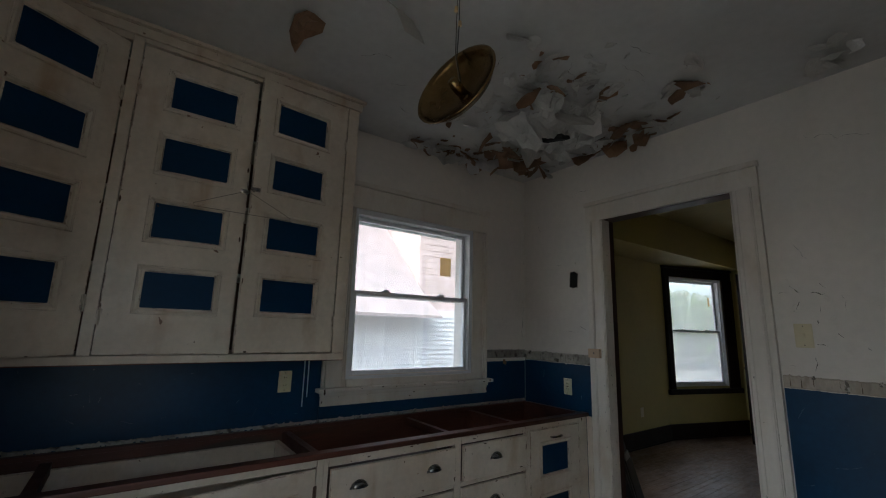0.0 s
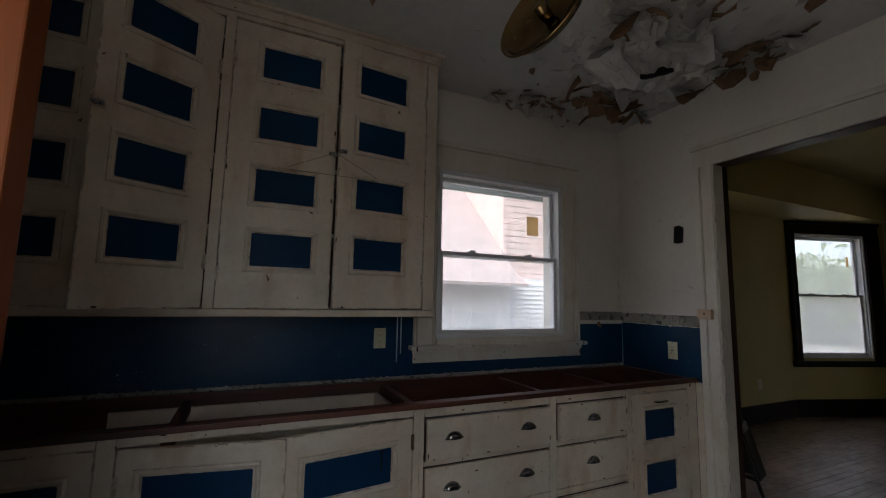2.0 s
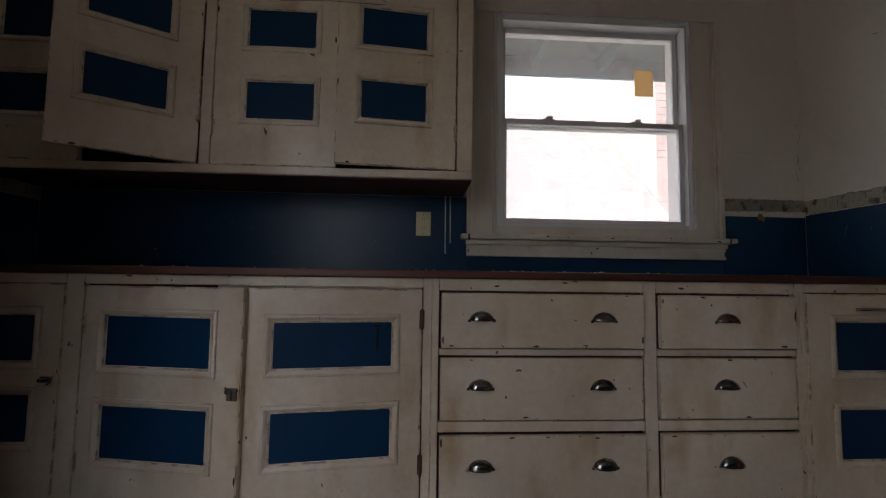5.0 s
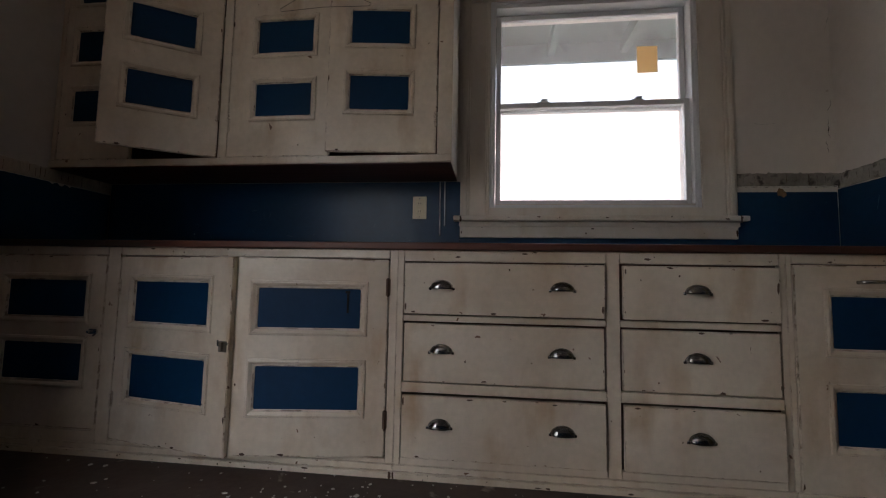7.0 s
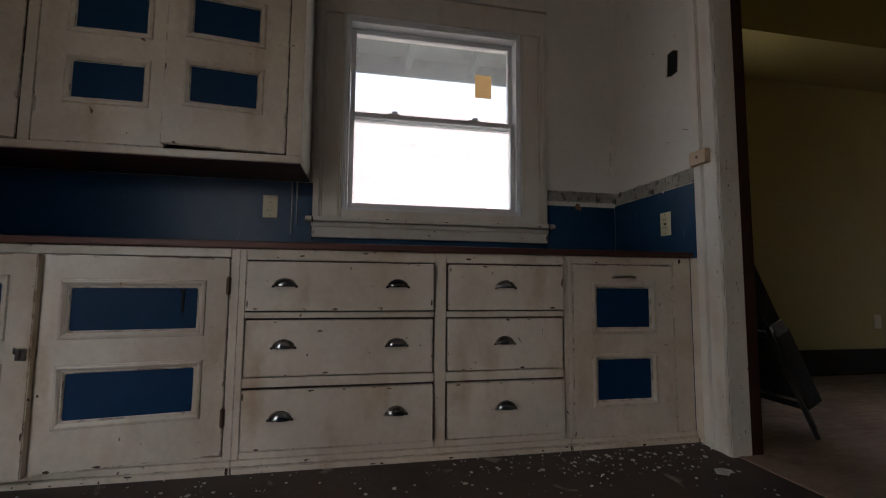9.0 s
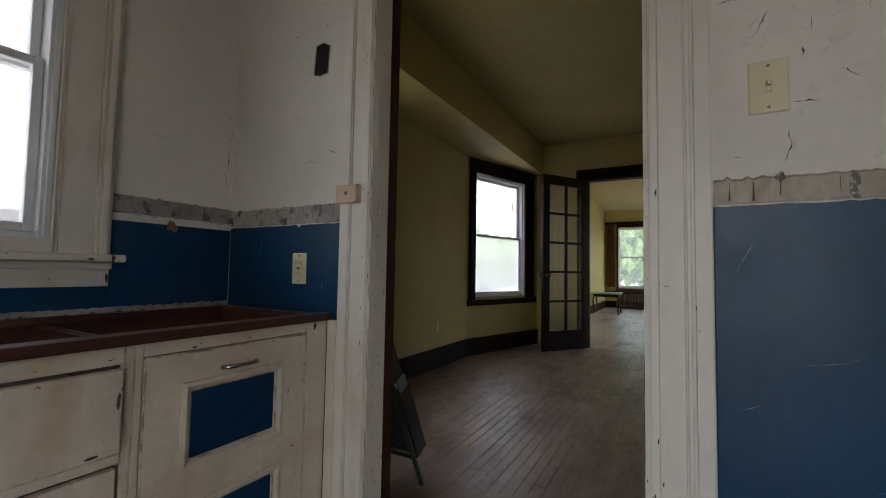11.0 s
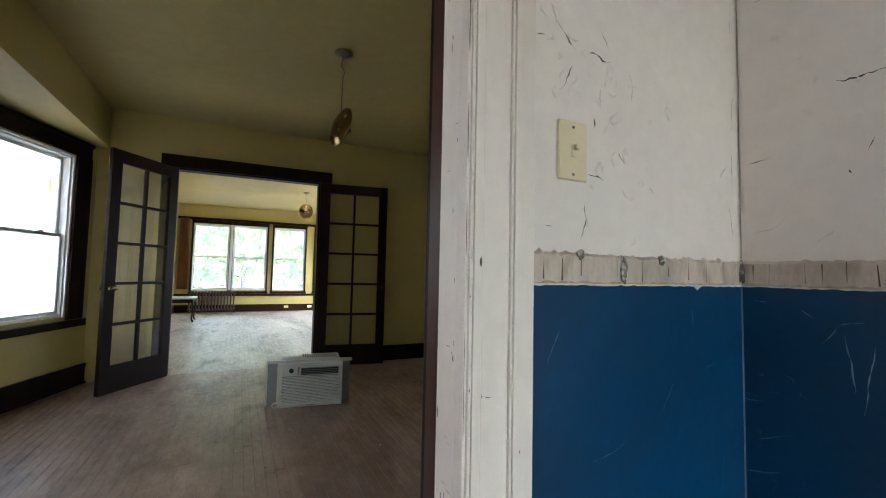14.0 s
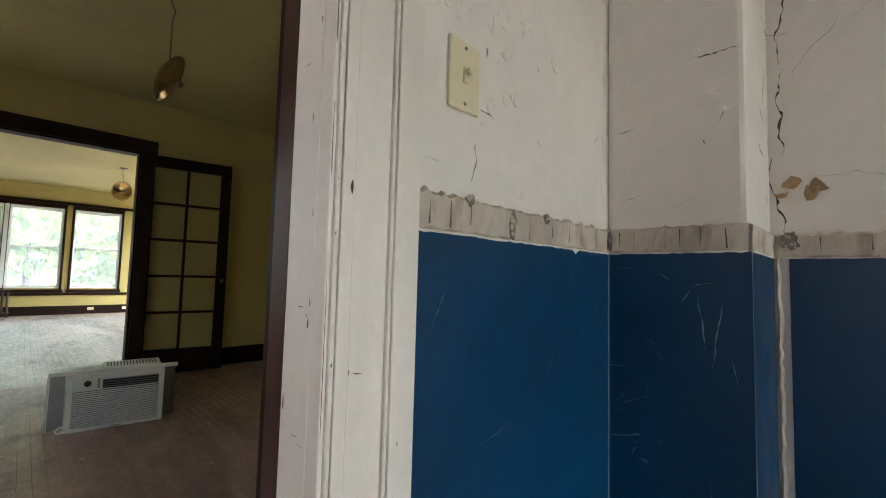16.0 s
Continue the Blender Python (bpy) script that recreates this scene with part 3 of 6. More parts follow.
# ---- dining room shell ----
struct("wall_dining_west", boxes(*[(0.0705, 0.115, a, b, z, t) for a, b, z, t in holed(DS, 0.0, 0, DH, [(DOOR[0] - 0.0125, DOOR[1] + 0.0125, 0, DOOR[2] + 0.0165)])]), YELLOW, "olive yellow dining room wall beside the kitchen doorway", "wall")
struct("wall_dining_south", boxes((0.0705, FX + 0.12, DS - 0.15, DS, 0, DH)), YELLOW, "olive yellow dining room wall", "wall")
struct("wall_dining_east", boxes(*[(FX, FX + 0.06, a, b, z, t) for a, b, z, t in holed(DS, 0.115, 0, DH, [(FO[0], FO[1], 0, FO[2])])]), YELLOW, "olive yellow wall round the french doors", "wall")
struct("ceiling_dining", boxes((0.0705, FX + 0.12, DS - 0.15, 0.0, DH, DH + 0.12)), YCEIL, "dull yellow dining room ceiling with water stains", "ceiling")
struct("wall_soffit", prism(bmesh.new(), [(0.0705, 0.0), (FX - 0.001, 0.0), (FX - 0.001, 0.28), (BAY2 + 0.04, BAYY + 0.17), (BAY1 - 0.04, BAYY + 0.17), (0.0705, 0.25)], SOF, DH - 0.001), YELLOW, "yellow soffit over the dining room bay", "wall")

def bay_wall(name, p, q, holes=(), label="olive yellow wall of the window bay"):
    p, q = Vector((*p, 0)), Vector((*q, 0))
    L, a = (q - p).length, math.atan2(q.y - p.y, q.x - p.x)
    m = Matrix.Translation(p) @ Matrix.Rotation(a, 4, "Z")
    bm = bmesh.new()
    for x0, x1, z, t in holed(0, L, 0, SOF, list(holes)):
        box(bm, x0, x1, 0, 0.16, z, t, m)
    struct(name, bm, YELLOW, label, "wall")
    bm = bmesh.new()
    box(bm, 0, L, -0.02, -0.0006, 0, 0.17, m), box(bm, 0, L, -0.028, -0.0006, 0.1705, 0.2, m), box(bm, 0, L, -0.035, -0.0205, 0.0, 0.02, m)
    struct(name.replace("wall", "baseboard"), bm, DARK, "dark stained wooden baseboard", "baseboard", bevel=0.003)
    return m
BX = (0.14, 1.34, 0.66, 2.27)
bx_ = bay_wall("wall_bay_west", (0.116, 0.07), (BAY1, BAYY), [BX])
bay_wall("wall_bay_back", (BAY1, BAYY), (BAY2, BAYY))
BW = (0.13, 1.16, 0.69, 2.25)
bm_ = bay_wall("wall_bay_window", (BAY2, BAYY), (BAY3, 0.10), [BW])
sash_window("window_2", bm_ @ pose(BW[0], 0, 0), BW[1] - BW[0], BW[2], BW[3], 1.46, "white vinyl double-hung window in a dark stained wood casing", DARK, 0.11, 0.2, 0.16, False, (0.86, 1.85, 0.035, 0.13), HAZY)
# never in view: added by symmetry to bring daylight onto the dining room floor
sash_window("window_4", bx_ @ pose(BX[0], 0, 0), BX[1] - BX[0], BX[2], BX[3], 1.46, "white vinyl double-hung window in a dark stained wood casing", DARK, 0.11, 0.11, 0.16, False)
struct("baseboard_dining", boxes((FX - 0.02, FX - 0.0006, DS, FO[0] - 0.14, 0, 0.2), (0.1155, 0.135, DS, DOOR[0] - 0.15, 0, 0.2), (0.1355, FX - 0.021, DS + 0.0006, DS + 0.02, 0, 0.2)), DARK, "dark stained wooden baseboard", "baseboard", bevel=0.003)
struct("trim_dining_door", boxes((0.1155, 0.14, DOOR[1] + 0.02, DOOR[1] + 0.14, 0, DOOR[2] + 0.02), (0.1155, 0.14, DOOR[0] - 0.14, DOOR[0] - 0.004, 0, DOOR[2] + 0.02), (0.1155, 0.145, DOOR[0] - 0.15, DOOR[1] + 0.15, DOOR[2] + 0.0205, DOOR[2] + 0.15)), DARK, "dark stained door casing", "trim", bevel=0.003)
struct("trim_french", boxes((FX - 0.025, FX - 0.0006, FO[0] - 0.13, FO[0], 0, FO[2]), (FX - 0.025, FX - 0.0006, FO[1], FO[1] + 0.13, 0, FO[2]), (FX - 0.03, FX - 0.0006, FO[0] - 0.14, FO[1] + 0.14, FO[2] + 0.0005, FO[2] + 0.14), (FX - 0.012, FX + 0.132, FO[0], FO[0] + 0.018, 0, FO[2]), (FX - 0.012, FX + 0.132, FO[1] - 0.018, FO[1], 0, FO[2]), (FX - 0.012, FX + 0.132, FO[0] + 0.0185, FO[1] - 0.0185, FO[2] - 0.018, FO[2])), DARK, "dark stained casing round the wide french door opening", "trim", bevel=0.003)

def french_door(hx, hy, ang, flip, label, w=0.84):
    """Ten-light glazed leaf, hinged at (hx, hy)."""
    h, t = 2.27, 0.04
    d = thing("french_door", pose(hx, hy, 0.012, 0, 0, ang), label, "door", "french doors")
    s = -1 if flip else 1
    def X(a, b, *r):
        return (min(s * a, s * b), max(s * a, s * b), *r)
    part("door_frame", boxes(X(0, 0.105, 0, t, 0, h), X(w - 0.105, w, 0, t, 0, h), X(0.1055, w - 0.1055, 0, t, 0, 0.25), X(0.1055, w - 0.1055, 0, t, h - 0.12, h)), DARK, d, bevel=0.003)
    part("mullion", boxes(X(w / 2 - 0.014, w / 2 + 0.014, 0.004, t - 0.004, 0.2505, h - 0.1205)), DARK, d, bevel=0.003)
    rows = 5
    ph = (h - 0.37) / rows
    for k in range(1, rows):
        z = 0.25 + k * ph
        part("glazing_bar", boxes(X(0.106, w / 2 - 0.0145, 0.004, t - 0.004, z - 0.014, z + 0.014), X(w / 2 + 0.0145, w - 0.106, 0.004, t - 0.004, z - 0.014, z + 0.014)), DARK, d, bevel=0.003)
    for k in range(rows):
        for a, b in ((0.1, w / 2 - 0.01), (w / 2 + 0.01, w - 0.1)):
            g = part("pane", boxes(X(a, b, 0.018, 0.022, 0.25 + k * ph + 0.01, 0.25 + (k + 1) * ph - 0.01)), CLEAR, d)
            g.visible_shadow = False
    for side, yy in ((-1, 0.0), (1, t)):
        bm = bmesh.new()
        lathe(bm, [(0.001, 0), (0.022, 0), (0.022, 0.004), (0.009, 0.008), (0.008, 0.03), (0.024, 0.04), (0.027, 0.052), (0.02, 0.064), (0.001, 0.067)], 14, pose(s * (w - 0.055), yy, 0.97, 90 * -side, 0, 0))
        part("door_knob", bm, BRASS, d, "brass door knob", smooth=True)
    return d
french_door(FX - 0.02, FO[1] + 0.0, 146, False, "dark wood ten-light french door standing open beside the bay window", 0.79)
french_door(FX - 0.06, FO[0] - 0.0, 81, True, "dark wood ten-light french door folded back towards the wall")

# ---- living room shell ----
LW = [(-1.03, -0.12), (-1.99, -1.08), (-3.04, -2.13), (-4.2, -3.29)]
LZ = (0.60, 2.40)
struct("wall_living_west", boxes(*[(FX + 0.0605, FX + 0.12, a, b, z, t) for a, b, z, t in holed(LS, LN, 0, LH, [(FO[0], FO[1], 0, FO[2])])]), YELLOW, "yellow living room wall", "wall")
struct("wall_living_north", boxes((FX + 0.1205, LX, LN, LN + 0.1, 0, LH)), YELLOW, "yellow living room wall", "wall")
# the two openings are out of view, added to brighten the living room
struct("wall_living_south", boxes(*[(a, b, LS - 0.15, LS, z, t) for a, b, z, t in holed(FX + 0.1205, LX, 0, LH, [(5.9, 8.1, 0.6, 2.4), (9.3, 11.8, 0.6, 2.4)])]), YELLOW, "yellow living room wall", "wall")
struct("wall_living_east", boxes(*[(LX, LX + 0.16, a, b, z, t) for a, b, z, t in holed(LS, LN, 0, LH, [(a, b, LZ[0], LZ[1]) for a, b in LW])]), YELLOW, "yellow living room wall with a row of windows", "wall")
struct("ceiling_living", boxes((FX + 0.1205, LX + 0.16, LS - 0.15, LN + 0.15, LH, LH + 0.12)), YCEIL, "pale yellow living room ceiling", "ceiling")
struct("baseboard_living", boxes((LX - 0.022, LX - 0.0006, LS, LN, 0, 0.2), (FX + 0.13, LX - 0.023, LN - 0.022, LN - 0.0006, 0, 0.2)), DARK, "dark stained wooden baseboard", "baseboard", bevel=0.003)
for a, b in LW:
    sash_window("window_3", pose(LX, b, 0, 0, 0, -90), b - a, LZ[0], LZ[1], 1.5, "white vinyl double-hung living room window in dark trim", DARK, 0.022, 0.022, 0.09, False, None, LGLASS)
struct("trim_window_mullion", boxes((LX - 0.046, LX - 0.0405, -1.088, -1.022, LZ[0], LZ[1])), VINYL, "white cover strip between two joined windows", "trim", bevel=0.002)
struct("trim_living_rail", boxes((LX - 0.03, LX - 0.0006, LS, LN, LZ[1] + 0.095, LZ[1] + 0.16), (LX - 0.045, LX - 0.0006, LS, LN, LZ[0] - 0.165, LZ[0] - 0.105)), DARK, "dark stained trim above and below the windows", "trim", bevel=0.003)

# ---- kitchen cabinets ----
FY = -0.595                                # front plane of the base cabinets
def panel_door(name, parent, w, h, panels, m, thick=0.022, label=""):
    """Framed door; local x from 0 to w, front at y = 0, with sunk painted panels (x0, x1, z0, z1) edged by a small moulding."""
    xs = [0, panels[0][0], panels[0][1], w]
    zs = [0] + sorted(z for q in panels for z in q[2:]) + [h]
    bm = bmesh.new()
    grid = [[bm.verts.new((x, 0, z)) for z in zs] for x in xs]
    for i in range(3):
        for j in range(len(zs) - 1):
            if i != 1 or j % 2 == 0:
                bm.faces.new((grid[i][j], grid[i + 1][j], grid[i + 1][j + 1], grid[i][j + 1]))
    back = bmesh.ops.extrude_face_region(bm, geom=list(bm.faces))
    bmesh.ops.translate(bm, vec=(0, thick, 0), verts=[v for v in back["geom"] if isinstance(v, bmesh.types.BMVert)])
    bmesh.ops.recalc_face_normals(bm, faces=bm.faces)
    bmesh.ops.bevel(bm, geom=[e for e in bm.edges if len(e.link_faces) == 2 and e.calc_face_angle() > 1], offset=0.003, segments=2, affect="EDGES")
    d = part(name, bm, CREAM, parent, label, m=m)
    chips_on(d, w, h, int(26 + 30 * w * h), name + str(round(m.translation.x, 3)))
    for x0, x1, z0, z1 in panels:
        part("panel", boxes((x0 - 0.001, x1 + 0.001, 0.007, thick - 0.004, z0 - 0.001, z1 + 0.001)), BLUE_PANEL, d, "flat navy blue painted panel", bevel=0.001)
        bm = bmesh.new()
        loops = []
        for k, y in ((0.027, -0.0003), (0.025, -0.0055), (0.017, -0.0075), (0.011, -0.0045), (-0.001, 0.0068)):
            loops.append([bm.verts.new((x, y, z)) for x, z in ((x0 - k, z0 - k), (x1 + k, z0 - k), (x1 + k, z1 + k), (x0 - k, z1 + k))])
        for a, b in zip(loops, loops[1:]):
            for q in range(4):
                bm.faces.new((a[q], a[(q + 1) % 4], b[(q + 1) % 4], b[q]))
        part("moulding", bm, CREAM, d)
    return d

def hinge_on(parent, x, z, rusty=False):
    bm = boxes((x - 0.008, x + 0.008, -0.0035, -0.0004, z - 0.03, z + 0.03))
    sweep(bm, [(x, -0.006, z - 0.034), (x, -0.006, z + 0.034)], 0.0045, 6)
    part("hinge", bm, CHIP if rusty else CREAM, parent, "rusty brown butt hinge" if rusty else "painted-over butt hinge")

def latch_on(parent, x, z, s=1):
    part("latch_plate", boxes((x - 0.022, x + 0.022, -0.004, -0.0004, z - 0.020, z + 0.020)), CREAM, parent, "painted latch plate", bevel=0.001)
    bm = boxes((x - 0.012, x + 0.016, -0.009, -0.0042, z - 0.010, z + 0.010), (x + s * 0.02 - 0.008, x + s * 0.02 + 0.008, -0.014, -0.0062, z - 0.006, z + 0.006))
    sweep(bm, [(x - s * 0.004, -0.006, z), (x - s * 0.004, -0.022, z)], 0.006, 8)
    sweep(bm, [(x + s * 0.012, -0.012, z - 0.016), (x + s * 0.03, -0.016, z - 0.006), (x + s * 0.03, -0.016, z + 0.012)], 0.0035, 6)
    part("latch", bm, CHROME, parent, "worn chrome cupboard latch", bevel=0.001)

def cup_pull(parent, x, z):
    """Half-round bin pull with a flat flange."""
    bm = bmesh.new()
    W, D, H, nu, nv = 0.042, 0.024, 0.032, 12, 6
    rows = []
    for j in range(nv + 1):
        b = math.pi / 2 * j / nv
        k = math.cos(b * 0.93)
        rows.append([bm.verts.new((W * k * math.cos(math.pi * i / nu), -D * math.sin(b), 0.004 + H * k * math.sin(math.pi * i / nu))) for i in range(nu + 1)])
    for a, b in zip(rows, rows[1:]):
        for i in range(nu):
            bm.faces.new((a[i], a[i + 1], b[i + 1], b[i]))
    bm.faces.new(rows[-1])
    bmesh.ops.solidify(bm, geom=list(bm.faces), thickness=0.0015)
    box(bm, -0.046, -0.036, -0.0018, -0.0004, 0.0, 0.009), box(bm, 0.036, 0.046, -0.0018, -0.0004, 0.0, 0.009)
    part("cup_pull", bm, CHROME, parent, "tarnished chrome cup pull", smooth=True, m=pose(x, -0.0005, z - 0.012))

def drawer(parent, x0, x1, z0, z1, pulls, proud=0.004, lean=0.0):
    x0, x1, z0, z1 = x0 + 0.0015, x1 - 0.0015, z0 + 0.001, z1 - 0.002
    w, h = x1 - x0, z1 - z0
    bm = boxes((0, w, 0, 0.02, 0, h))
    d = part("drawer", bm, CREAM, parent, "cream painted drawer front with chipped edges", bevel=0.005, m=pose(x0, FY - proud, z0, lean, 0, 0))
    chips_on(d, w, h, int(16 + 40 * w), "drawer" + str(x0 + z0))
    part("drawer_box", boxes((0.02, w - 0.02, 0.0205, 0.42, 0.01, h - 0.04)), REDWOOD, d)
    for p in pulls:
        cup_pull(d, p - x0, h * 0.54)
    return d

def base_carcass(parent, x0, x1, holes, toe=0.0):
    """Face frame round its openings, sides, floor and back."""
    bm = boxes(*[(a, b, FY, FY + 0.022, z, t) for a, b, z, t in holes])
    part("face_frame", bm, CREAM, parent, bevel=0.0015)
    for nm, b in (("side_panel", (x0 + 0.001, x0 + 0.018, FY + 0.0225, -0.012, 0, 0.83)), ("side_panel", (x1 - 0.018, x1 - 0.001, FY + 0.0225, -0.012, 0, 0.83)), ("bottom_board", (x0 + 0.0185, x1 - 0.0185, FY + 0.0225, -0.012, 0.08, 0.1)), ("back_panel", (x0 + 0.0185, x1 - 0.0185, -0.02, -0.012, 0.1005, 0.83))):
        part(nm, boxes(b), REDWOOD, parent, "bare dark reddish wood")
    toe = part("toe_board", boxes((x0 + 0.0002, x1 - 0.0002, FY - 0.010, FY - 0.0005, 0.0525, 0.075), (x0 + 0.0002, x1 - 0.0002, FY - 0.024, FY - 0.0005, 0.03, 0.052)), CREAM, parent, bevel=0.002)
    chips_on(toe, x1 - x0, 0.022, int(50 * (x1 - x0)), "toe" + str(x0), FY - 0.0246, 0.031, x0)

def sink_cabinet():
    x0, x1 = KW + 0.004, -1.925
    c = thing("base_cabinet", pose(0, 0, 0), "cream painted base cabinet with navy panelled doors, two ajar", "cabinet", "kitchen base cabinets")
    base_carcass(c, x0, x1, [(x0, -3.635, 0, 0.83), (-3.100, -3.045, 0, 0.83), (-1.955, x1, 0, 0.83), (-3.6345, -3.1005, 0, 0.118), (-3.0445, -1.9555, 0, 0.088), (-3.6345, -3.1005, 0.798, 0.83), (-3.0445, -1.9555, 0.798, 0.83)])
    d = panel_door("door", c, 0.53, 0.675, [(0.09, 0.44, 0.18, 0.325), (0.09, 0.44, 0.43, 0.575)], pose(-3.632, FY - 0.001, 0.121))
    latch_on(d, 0.49, 0.375)
    d = panel_door("door", c, 0.55, 0.70, [(0.083, 0.440, 0.165, 0.325), (0.083, 0.440, 0.45, 0.605)], pose(-3.042, FY - 0.002, 0.092, 0, 0, -10.5), label="navy panelled door standing ajar")
    hinge_on(d, 0.004, 0.15), hinge_on(d, 0.004, 0.58)
    part("catch", boxes((0.508, 0.542, -0.007, -0.0004, 0.362, 0.4), (0.52, 0.53, -0.014, -0.0072, 0.366, 0.396)), STEEL, d, "worn steel latch catch", bevel=0.002)
    d = panel_door("door", c, 0.59, 0.70, [(0.12, 0.49, 0.16, 0.312), (0.12, 0.49, 0.448, 0.592)], pose(-1.958, FY - 0.002, 0.092, 0, 0, 8) @ pose(-0.59, 0, 0), label="navy panelled door standing ajar")
    hinge_on(d, 0.589, 0.13, True), hinge_on(d, 0.589, 0.60, True), latch_on(d, 0.024, 0.392, -1)
    part("drip_mark", boxes((0.440, 0.447, 0.003, 0.0068, 0.505, 0.575), (0.434, 0.450, 0.003, 0.0068, 0.5755, 0.584)), HOLE, d, "dark scratch mark on the panel")
    part("sink_tray", boxes((-3.2, -1.96, -0.55, -0.03, 0.56, 0.575), (-3.2, -1.96, -0.05, -0.03, 0.5752, 0.79), (-1.985, -1.96, -0.55, -0.0502, 0.5752, 0.79)), CREAM, c, "grimy white lining below the missing sink")
    part("crossbar", boxes((-2.92, -2.88, -0.57, -0.025, 0.77, 0.815)), REDWOOD, c)
sink_cabinet()

def drawer_cabinet():
    x0, x1 = -1.9245, -0.6205
    c = thing("base_cabinet", pose(0, 0, 0), "cream painted drawer cabinet with two columns of three drawers", "cabinet", "kitchen base cabinets")
    fr = [(x0, -1.902, 0, 0.83), (-1.193, -1.148, 0, 0.83), (-0.640, x1, 0, 0.83)]
    for a, b in ((-1.9015, -1.1935), (-1.1475, -0.6405)):
        fr += [(a, b, 0, 0.098), (a, b, 0.3225, 0.357), (a, b, 0.5735, 0.5955), (a, b, 0.79, 0.83)]
    base_carcass(c, x0, x1, fr)
    for i, (z0, z1) in enumerate(((0.6, 0.785), (0.361, 0.569), (0.103, 0.319))):
        drawer(c, -1.897, -1.199, z0, z1, (-1.76, -1.343), (0.024, 0.008, 0.020)[i])
        drawer(c, -1.143, -0.646, z0, z1, (-0.903,), (0.018, 0.006, 0.016)[i])
    part("crossbar", boxes((-1.165, -1.135, -0.57, -0.025, 0.79, 0.829)), REDWOOD, c)
drawer_cabinet()

def corner_cabinet():
    x0, x1 = -0.62, -0.022
    c = thing("base_cabinet", pose(0, 0, 0), "narrow cream base cabinet with a two-panel navy door", "cabinet", "kitchen base cabinets")
    base_carcass(c, x0, x1, [(x0, -0.603, 0, 0.83), (-0.112, x1, 0, 0.83), (-0.6025, -0.1125, 0, 0.045), (-0.6025, -0.1125, 0.798, 0.83)])
    d = panel_door("door", c, 0.485, 0.745, [(0.113, 0.367, 0.171, 0.34), (0.113, 0.367, 0.475, 0.644)], pose(-0.6, FY - 0.003, 0.049))
    hinge_on(d, 0.48, 0.62), hinge_on(d, 0.48, 0.12)
    bm = bmesh.new()
    sweep(bm, [(0.19, -0.001, 0.69), (0.195, -0.018, 0.692), (0.215, -0.026, 0.693), (0.265, -0.026, 0.693), (0.285, -0.018, 0.692), (0.29, -0.001, 0.69)], 0.006, 8)
    part("bar_handle", bm, CHROME, d, "small chrome bar handle", smooth=True)
corner_cabinet()

struct("trim_filler", boxes((-0.0215, -0.0068, -0.640, FY - 0.0005, 0.02, 0.83)), CREAM, "cream painted filler strip beside the door casing", "trim", bevel=0.002)
c_ = thing("counter_frame", pose(0, 0, 0), "bare reddish wood counter frame with its top removed", "counter")
part("front_rail", boxes((KW + 0.004, -0.021, FY - 0.022, FY + 0.035, 0.8315, 0.857)), REDWOOD, c_, bevel=0.005)
chips_on(c_, 3.6, 0.030, 150, "counter edge", FY - 0.0006, 0.80, KW + 0.05)
part("back_rail", boxes((KW + 0.004, -0.021, -0.045, -0.010, 0.8315, 0.852)), REDWOOD, c_, bevel=0.003)
part("end_rail", boxes((-0.055, -0.021, FY + 0.036, -0.046, 0.8315, 0.852)), REDWOOD, c_, bevel=0.003)

